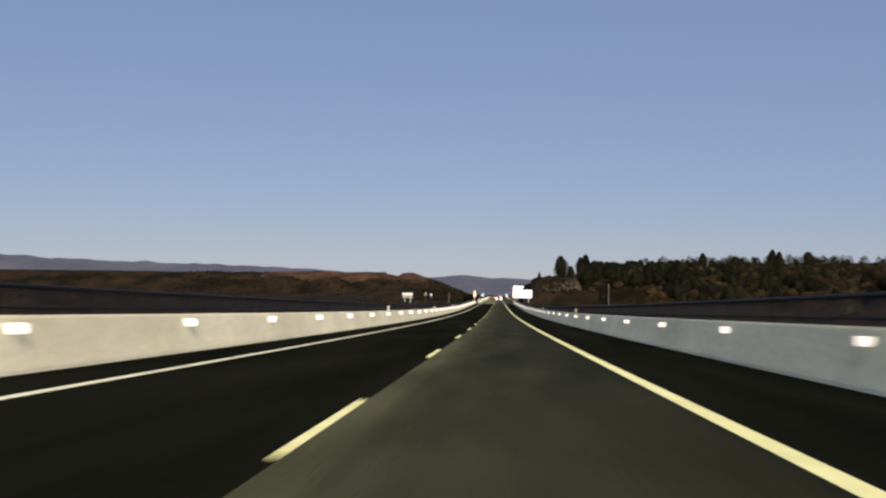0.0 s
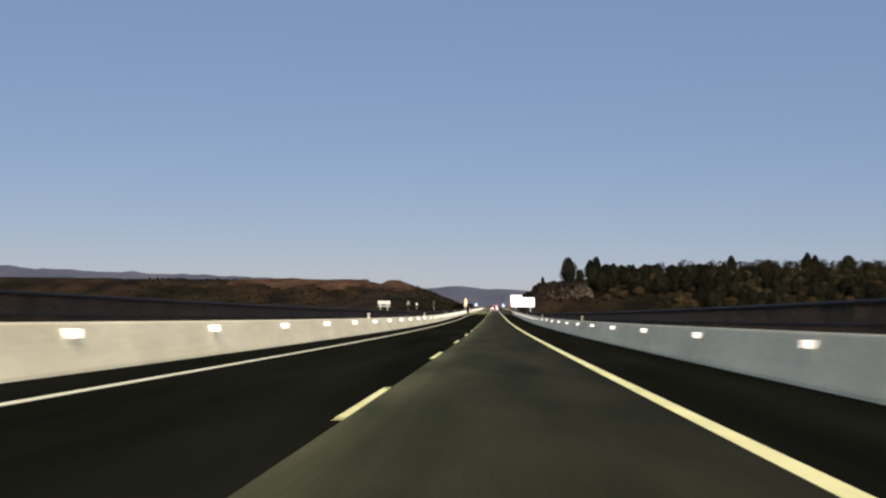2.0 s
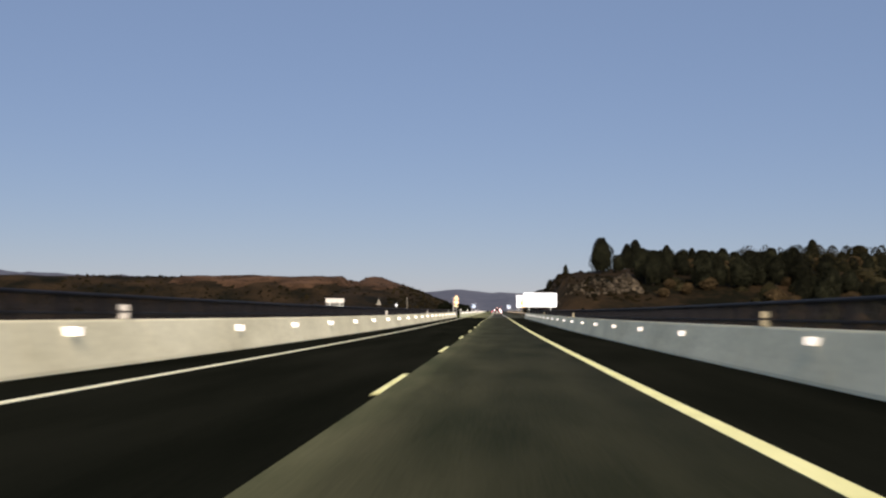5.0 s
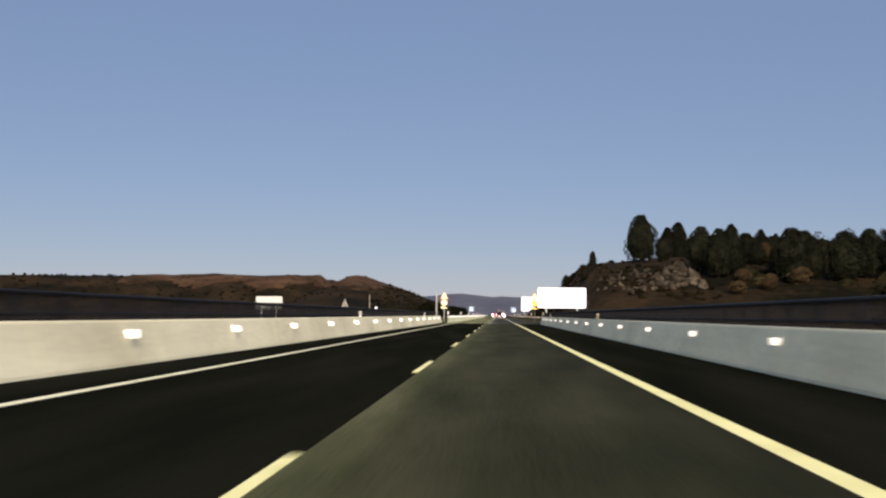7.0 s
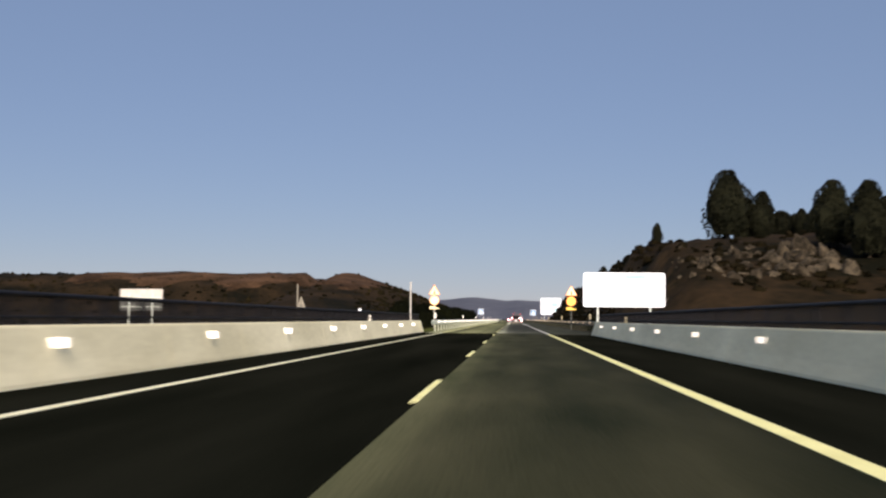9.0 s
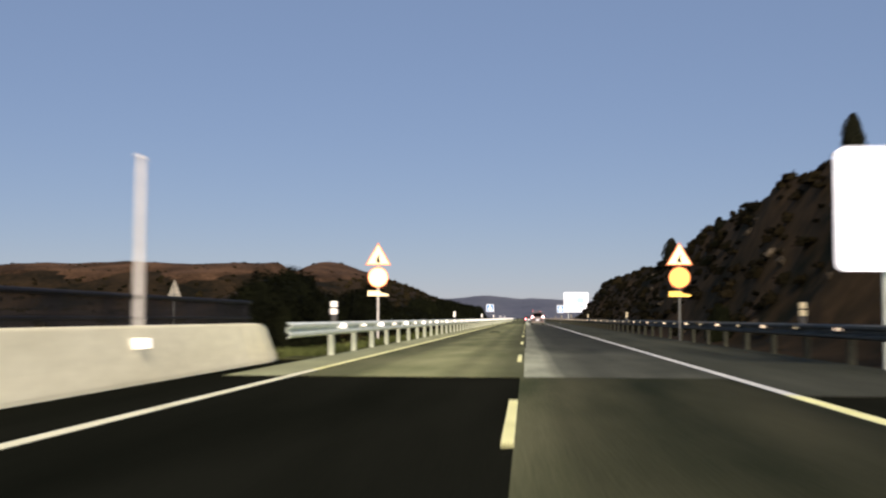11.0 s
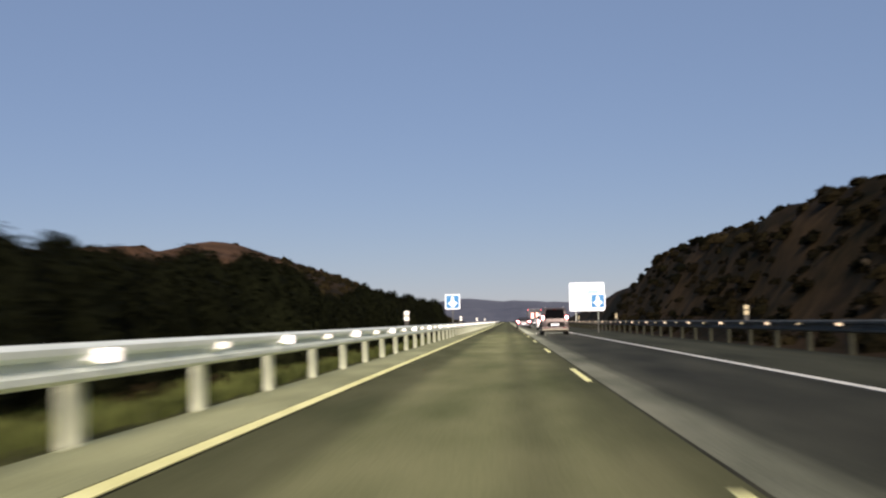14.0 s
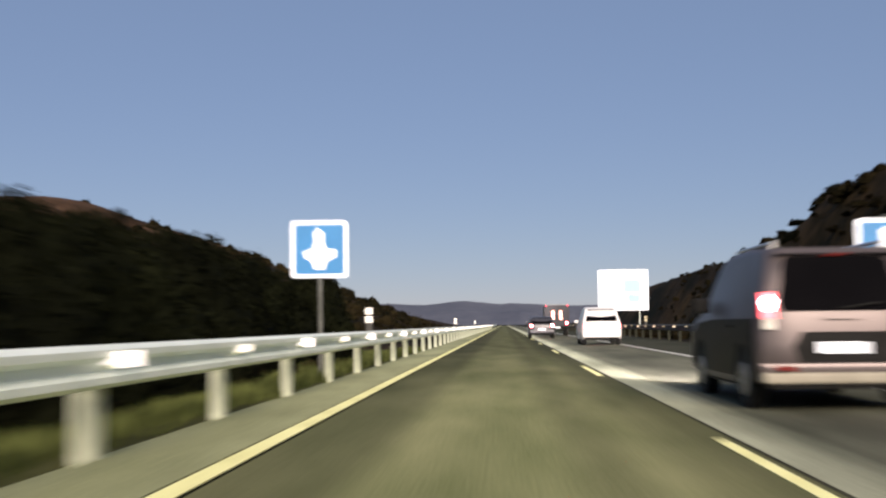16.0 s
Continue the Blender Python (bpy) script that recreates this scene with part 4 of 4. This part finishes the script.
def make_tree(h, w, top, seed, label, leaf=LEAF):
    rnd = random.Random(seed)
    t = thing("tree", pose(0, 0, -60), label, "tree", "trees on the hill")
    trunk = tube(bmesh.new(), (0, 0, -0.3), (0.05, 0.03, h * 0.86), 0.16 * h / 5, 0.03)
    part("trunk", trunk, BARK, t, "grey-brown bark")
    for k in range(5):
        z, a = h * (0.25 + 0.11 * k), rnd.uniform(0, math.tau)
        part("limb", tube(bmesh.new(), (0, 0, z), (w * 0.33 * math.cos(a), w * 0.33 * math.sin(a), z + h * 0.1), 0.05, 0.015, 6), BARK, t)
    v, f = leafage(rnd, 2600, crown_shape(h, w, h * 0.06, top, 0.36, seed), 0.13)
    core(v, f, lambda u, a: (w / 2 * 0.82 * math.sin(math.pi * min(1, u * 0.88 + 0.1) ** top) ** 0.6 * (1 + 0.3 * noise.noise((math.cos(a) * 2 + seed, math.sin(a) * 2, u * 5))), h * (0.1 + 0.84 * u)))
    mesh_part("crown", v, f, leaf, t, "dense dark green foliage")
    return t


KINDS = [make_tree(5.9, 3.9, 0.80, 1, "tall dark cypress-like tree on the hilltop"), make_tree(5.4, 2.9, 0.70, 2, "narrow pointed dark conifer on the hill"),
         make_tree(5.6, 3.4, 1.0, 3, "rounded dark evergreen tree on the hill"), make_tree(5.0, 3.8, 0.9, 4, "broad dark pine tree on the hill"),
         make_tree(3.0, 3.6, 1.1, 5, "low rusty-brown oak on the hillside", RUST)]


def plant(kind, x, y, h, first=[True] * 5, base=None, wide=1.0):
    k = KINDS[kind]
    s = h / (5.9, 5.4, 5.6, 5.0, 3.0)[kind]
    z = ground_z(x, y) - 0.1 if base is None else base
    m = pose(x, y, z, 0, 0, (x * 37 + y * 11) % 360)
    if first[kind]:
        first[kind] = False
        k.matrix_world = m
        k.scale = (s * wide, s * wide, s)
        return k
    ob = copy_thing(k, m)
    ob.scale = (s * wide, s * wide, s)
    return ob


for kind, x, y, top in ((0, 22.8, 342, 16.2), (1, 31.8, 376, 17.0), (1, 33.9, 377, 18.0), (0, 28.9, 326.5, 13.3), (1, 35.0, 336, 14.4), (2, 50.2, 357.5, 15.2), (3, 36.4, 377, 15.2),
                        (2, 32.4, 338, 12.9), (2, 38.5, 342, 13.6), (1, 42, 348, 14.6), (1, 45, 351, 14.2), (3, 26.2, 343, 12.8)):
    plant(kind, x, y, max(2.0, top - ground_z(x, y) + 0.1))
for kind, x, y, top in ((2, 47.3, 343, 14.1), (3, 52.3, 340, 13.8), (2, 57.5, 345, 14.6), (3, 63, 350, 15.0)):
    plant(kind, x, y, top - ground_z(x, y) + 0.1, wide=1.25)
for kind, x, y, top, wide in ((0, 30.3, 321, 12.6, 0.85), (3, 32.6, 323, 10.6, 1.0), (2, 39.0, 318, 12.5, 1.0), (0, 41.8, 319, 11.6, 0.9), (3, 45.5, 318, 11.2, 1.1), (1, 49.4, 321, 12.1, 1.2), (2, 52.4, 320, 11.6, 1.1), (3, 57.0, 321, 11.8, 1.2), (2, 62.0, 322, 12.0, 1.2)):
    plant(kind, x, y, top - ground_z(x, y) + 0.1, wide=wide)
for kind, x, y, top in ((1, 81, 400, 19.9), (3, 96, 411, 19.2), (1, 118.5, 445, 23.4), (1, 122, 447, 22.6), (3, 134, 446, 22.6)):
    plant(kind, x, y, top - ground_z(x, y) + 0.1)
plant(1, 15.4, 339, 2.0)
plant(0, 14.6, 371, 1.4)
plant(1, 15.5, 406, 3.7, base=5.7)
rnd = random.Random(11)


def headroom(x, y):
    """How tall a tree may grow here under the wood's even roofline."""
    return 1.0 + min(0.050 * (y - 81), 0.104 * (y - 227)) - ground_z(x, y)


count = 0
while count < 110:   # the wood on top of the hill
    y = rnd.uniform(332, 430)
    x = rnd.uniform(30 + 0.12 * (y - 330), 120)
    h = min(rnd.uniform(3.6, 7.5), headroom(x, y) * rnd.uniform(0.84, 1.04))
    if h > 1.4:
        plant(rnd.choice((0, 1, 2, 2, 3, 3)), x, y, h)
        count += 1
count = 0
while count < 130:   # the wooded slope that faces the viaduct
    y = rnd.uniform(294, 350)
    x = rnd.uniform(38 if y > 316 else 48, 150)
    kind = rnd.choice((2, 3, 3, 4, 4, 1))
    h = min(rnd.uniform(1.6, 3.0) if kind == 4 else rnd.uniform(3.0, 6.5), headroom(x, y))
    if h > 1.2:
        plant(kind, x, y, h)
        count += 1
for x, y in ((31, 312), (35, 314), (36, 317), (33, 319)):
    plant(4, x, y, rnd.uniform(1.2, 2.0))


def far_wood():
    """The wood's far part, crown by crown in one mesh."""
    v, f = [], []
    done = 0
    while done < 330:
        y = rnd.uniform(320, 560)
        x = rnd.uniform(60, 230)
        h = min(rnd.uniform(4.0, 8.0), 1.0 + 0.054 * (y - 81) - ground_z(x, y))
        if h < 1.4:
            done += 0.2
            continue
        done += 1
        lv, lf = leafage(rnd, 260, crown_shape(h, h * rnd.uniform(0.55, 0.8), 0.1, rnd.uniform(0.75, 1.1), 0.4, rnd.random() * 9), 0.22)
        k = len(v)
        base = Vector((x, y, ground_z(x, y)))
        v += [p + base for p in lv]
        f += [tuple(i + k for i in q) for q in lf]
    tagged(mesh_part("far_wood", v, f, WOOD), "dense dark evergreen wood covering the far hill", "wood", kind="stuff")


far_wood()


def bush_lump(a, e, seed):
    n = Vector((math.sin(e) * math.cos(a) + seed, math.sin(e) * math.sin(a), math.cos(e)))
    return 1 + 0.3 * noise.noise(n * 1.7) + 0.1 * noise.noise(n * 5.0)


def bush_shape(w, d, h, seed):
    def shape(rnd):
        a, u = rnd.uniform(0, math.tau), rnd.random()
        e = math.acos(u)
        r = bush_lump(a, e, seed) * rnd.uniform(0.93, 1.03)
        n = Vector((math.sin(e) * math.cos(a), math.sin(e) * math.sin(a), math.cos(e)))
        return Vector((n.x * w / 2 * r, n.y * d / 2 * r, 0.05 + n.z * h * r)), n
    return shape


BUSHES = []
for k in range(3):
    t = thing("shrub", pose(0, 0, -60), "dark green dense shrub behind the guardrail", "shrub", "median shrubs")
    for i in range(4):
        a = i * 1.7 + k
        part("stem", tube(bmesh.new(), (0, 0, -0.2), (0.5 * math.cos(a), 0.5 * math.sin(a), 1.3), 0.05, 0.015, 6), BARK, t)
    v, f = leafage(random.Random(40 + k), 5200, bush_shape(3.0, 3.0, 2.4, k * 5.0), 0.06)
    core(v, f, lambda u, a: (1.46 * math.sqrt(max(0.0, 1 - u * u)) * bush_lump(a, math.acos(u), k * 5.0), 2.34 * u * bush_lump(a, math.acos(u), k * 5.0)), 12, 20)
    mesh_part("foliage", v, f, SHRUB, t)
    BUSHES.append(t)
used = set()


def shrub(x, y, s, sz):
    k = len(used) % 3 if len(used) < 3 else rnd.randrange(3)
    m = pose(x, y, ground_z(x, y), 0, 0, rnd.uniform(0, 360))
    if k not in used:
        used.add(k)
        ob = BUSHES[k]
        ob.matrix_world = m
    else:
        ob = copy_thing(BUSHES[k], m)
    ob.scale = (s, s, sz)


for x, y, s, sz in ((-8.2, 321, 1.1, 0.97), (-8.2, 324.5, 1.1, 1.06), (-8.3, 328, 1.0, 0.97), (-8.2, 343.5, 1.1, 1.12), (-8.3, 346.5, 1.0, 1.0), (-8.1, 367, 1.1, 0.68), (-8.1, 371, 1.1, 0.75), (-8.0, 374, 1.1, 1.05), (-8.0, 377, 1.1, 0.98), (-8.1, 380, 1.0, 0.82), (-8.1, 383, 1.0, 0.92), (-8.1, 386, 1.0, 0.92)):
    shrub(x, y, s, sz)
y = 348.8
while y < 366:
    shrub(-8.1 + rnd.uniform(-0.3, 0.2), y, rnd.uniform(0.9, 1.1), 0.58 + 0.008 * (y - 348) + rnd.uniform(-0.05, 0.08))
    y += rnd.uniform(2.0, 2.6)
for y, tall in ((401.5, 1.12), (404.5, 1.0), (407.5, 0.8)):
    shrub(-8.6, y, 1.1, tall)
y = 388.0
while y < 470:
    shrub(-8.0 + rnd.uniform(-0.5, 0.4), y, rnd.uniform(0.9, 1.15), rnd.uniform(1.0, 1.18) * (0.82 if y < 391 or 406.5 < y < 428 else 1.0))
    y += rnd.uniform(1.9, 2.6)


shrub(9.0, 338, 0.42, 0.66)


def scrub(name, label, places, mat, leaf, per, roof=None):
    """Low uneven clumps: a dense domed heart with many small leaves round it."""
    r = random.Random(len(places))
    v, f = [], []
    for x, y, s in places:
        z = ground_z(x, y) - 0.15 * s
        tall = r.uniform(0.6, 1.1)
        if roof:
            tall = min(tall, max(0.15, roof(x, y) / s))
        k = len(v)
        for i in range(4):
            e = i * 0.5
            for j in range(8):
                a = j * math.tau / 8 + 0.3 * i
                q = s * 0.92 * (1 + 0.45 * noise.noise((x + math.cos(e) * math.cos(a), y + math.cos(e) * math.sin(a), math.sin(e))))
                v.append((x + q * math.cos(e) * math.cos(a), y + q * math.cos(e) * math.sin(a), z + tall * q * math.sin(e)))
        for i in range(3):
            for j in range(8):
                m = (j + 1) % 8
                f.append((k + 8 * i + j, k + 8 * i + m, k + 8 * i + 8 + m, k + 8 * i + 8 + j))
        f.append(tuple(range(k + 24, k + 32)))
        for _ in range(per):
            a, e = r.uniform(0, math.tau), math.asin(r.random())
            q = s * r.uniform(0.85, 1.05) * (1 + 0.45 * noise.noise((x + math.cos(e) * math.cos(a), y + math.cos(e) * math.sin(a), math.sin(e))))
            p = Vector((x + q * math.cos(e) * math.cos(a), y + q * math.cos(e) * math.sin(a), z + tall * q * math.sin(e)))
            q = Vector((r.gauss(0, 1), r.gauss(0, 1), r.gauss(0, 1))).normalized()
            w = q.cross(Vector((0.3, 0.2, 1))).normalized()
            k = len(v)
            v += [p + q * leaf, p + w * leaf * 0.7, p - q * leaf, p - w * leaf * 0.7]
            f.append((k, k + 1, k + 2, k + 3))
    tagged(mesh_part(name, v, f, mat), label, "scrub", kind="stuff")


r2 = random.Random(7)
left = [(-r2.uniform(9, 34), r2.uniform(395, 575), r2.uniform(0.3, 0.9)) for _ in range(1100)]
left += [(-r2.uniform(5.8, 8.0), r2.uniform(310, 470), r2.uniform(0.1, 0.35)) for _ in range(400)]
left += [(-r2.uniform(34, 160), r2.uniform(480, 575), r2.uniform(0.25, 0.8)) for _ in range(700)]
left += [(-r2.uniform(8.5, 14), r2.uniform(312, 420), r2.uniform(0.3, 0.8)) for _ in range(200)]
scrub("scrub_left", "dark green and rusty scrub on the left slopes", left, SCRUB, 0.10, 44)
right = []
while len(right) < 1300:
    x, y = r2.uniform(9, 60), r2.uniform(300, 600)
    if r2.random() < (0.12 if y < 334 else 0.6 if x < 15 and y < 350 else 1.0) * (1 - 0.5 * smooth(20, 60, x)):
        right.append((x, y, r2.uniform(0.25, 0.9) if x < 15.2 else r2.uniform(0.2, 0.5)))
right += [(r2.uniform(15, 29), r2.uniform(309, 328), r2.uniform(0.2, 0.6)) for _ in range(110)]
right += [(r2.uniform(9.3, 15.5), r2.uniform(330, 600), r2.uniform(0.15, 0.6)) for _ in range(900)]
scrub("scrub_right", "dark and rusty scrub over the rocky cut", right, SCRUB_DARK, 0.09, 44)
under = []
while len(under) < 900:
    x, y = r2.uniform(30, 170), r2.uniform(294, 420)
    if x > 34 + 0.12 * (y - 320) and (y > 316 or x > 44):
        under.append((x, y, r2.uniform(0.9, 2.3)))
scrub("wood_undergrowth", "dense dark undergrowth with rusty bushes in the wood", under, WOOD, 0.17, 50, headroom)
far = [(-r2.uniform(20, 220), r2.uniform(20, 450), r2.uniform(0.4, 1.2)) for _ in range(350)] + [(r2.uniform(14, 120), r2.uniform(20, 305), r2.uniform(0.8, 2.2)) for _ in range(350)]
scrub("scrub_valley", "low dry scrub in the valley below", far, SCRUB, 0.14, 40)


def grass_verge(name, label, x0, x1, y0, y1, tufts):
    r = random.Random(tufts)
    v, f = [], []
    for _ in range(tufts):
        x, y = r.uniform(x0, x1), r.uniform(y0, y1)
        z = max(ground_z(x, y), gz(y) if x > -5.55 else -9) - 0.02
        for _ in range(6):
            a, h = r.uniform(0, math.tau), r.uniform(0.08, 0.26)
            dx, dy, lean = 0.02 * math.cos(a), 0.02 * math.sin(a), r.uniform(0.02, 0.12)
            k = len(v)
            v += [(x - dx, y - dy, z), (x + dx, y + dy, z), (x - dy * lean * 30, y + dx * lean * 30, z + h)]
            f.append((k, k + 1, k + 2))
            x, y = x + r.gauss(0, 0.04), y + r.gauss(0, 0.04)
    tagged(mesh_part(name, v, f, GRASS), label, "grass", kind="stuff")


grass_verge("verge_grass", "short dry olive grass along the verge", -7.4, -4.95, 313, 480, 17500)

# ---- rocks on the cut ----
def boulder(seed):
    """A broken block: a rough ball cut flat by a few random planes."""
    bm = bmesh.new()
    bmesh.ops.create_icosphere(bm, subdivisions=3, radius=1)
    r = random.Random(seed + 70)
    cuts = [(Vector((r.gauss(0, 1), r.gauss(0, 1), r.gauss(0, 0.7))).normalized(), r.uniform(0.45, 0.8)) for _ in range(9)]
    for v in bm.verts:
        v.co *= 1 + 0.25 * noise.noise(v.co * 1.6 + Vector((seed * 7, 0, 0)))
        for way, far in cuts:
            over = v.co.dot(way) - far
            if over > 0:
                v.co -= way * over * 0.92
        v.co *= 1 + 0.05 * noise.noise(v.co * 6 + Vector((seed * 3, 2, 0)))
    me = bpy.data.meshes.new("boulder")
    bm.to_mesh(me)
    bm.free()
    me.materials.append(ROCK)
    return me


STONES = [boulder(i) for i in range(4)]
r3 = random.Random(23)
for i in range(150):
    if i < 95:      # the outcrop above the viaduct's end, steep towards the road
        x = r3.uniform(16, 27.5)
        y, s = 310 + 0.5 * (x - 16) + r3.uniform(0, 13), r3.uniform(0.2, 0.85) * (1.2 if x > 22 else 0.8)
        tall = r3.uniform(0.8, 1.9)
    elif i < 120:
        x, y, s = r3.uniform(11, 17), r3.uniform(312, 330), r3.uniform(0.15, 0.4)
        tall = r3.uniform(0.6, 1.0)
    else:
        x, y, s = r3.uniform(9.6, 14.5), r3.uniform(335, 430), r3.uniform(0.15, 0.4)
        tall = r3.uniform(0.7, 1.2)
    ob = tagged(new("boulder", STONES[i % 4]), "pale rough rock sticking out of the slope", "rock", "rocks on the cut")
    ob.matrix_world = pose(x, y, ground_z(x, y) - 0.25 * s, r3.uniform(-25, 25), r3.uniform(-25, 25), r3.uniform(0, 360)) @ Matrix.Diagonal((s * r3.uniform(0.8, 1.6), s, s * tall, 1))
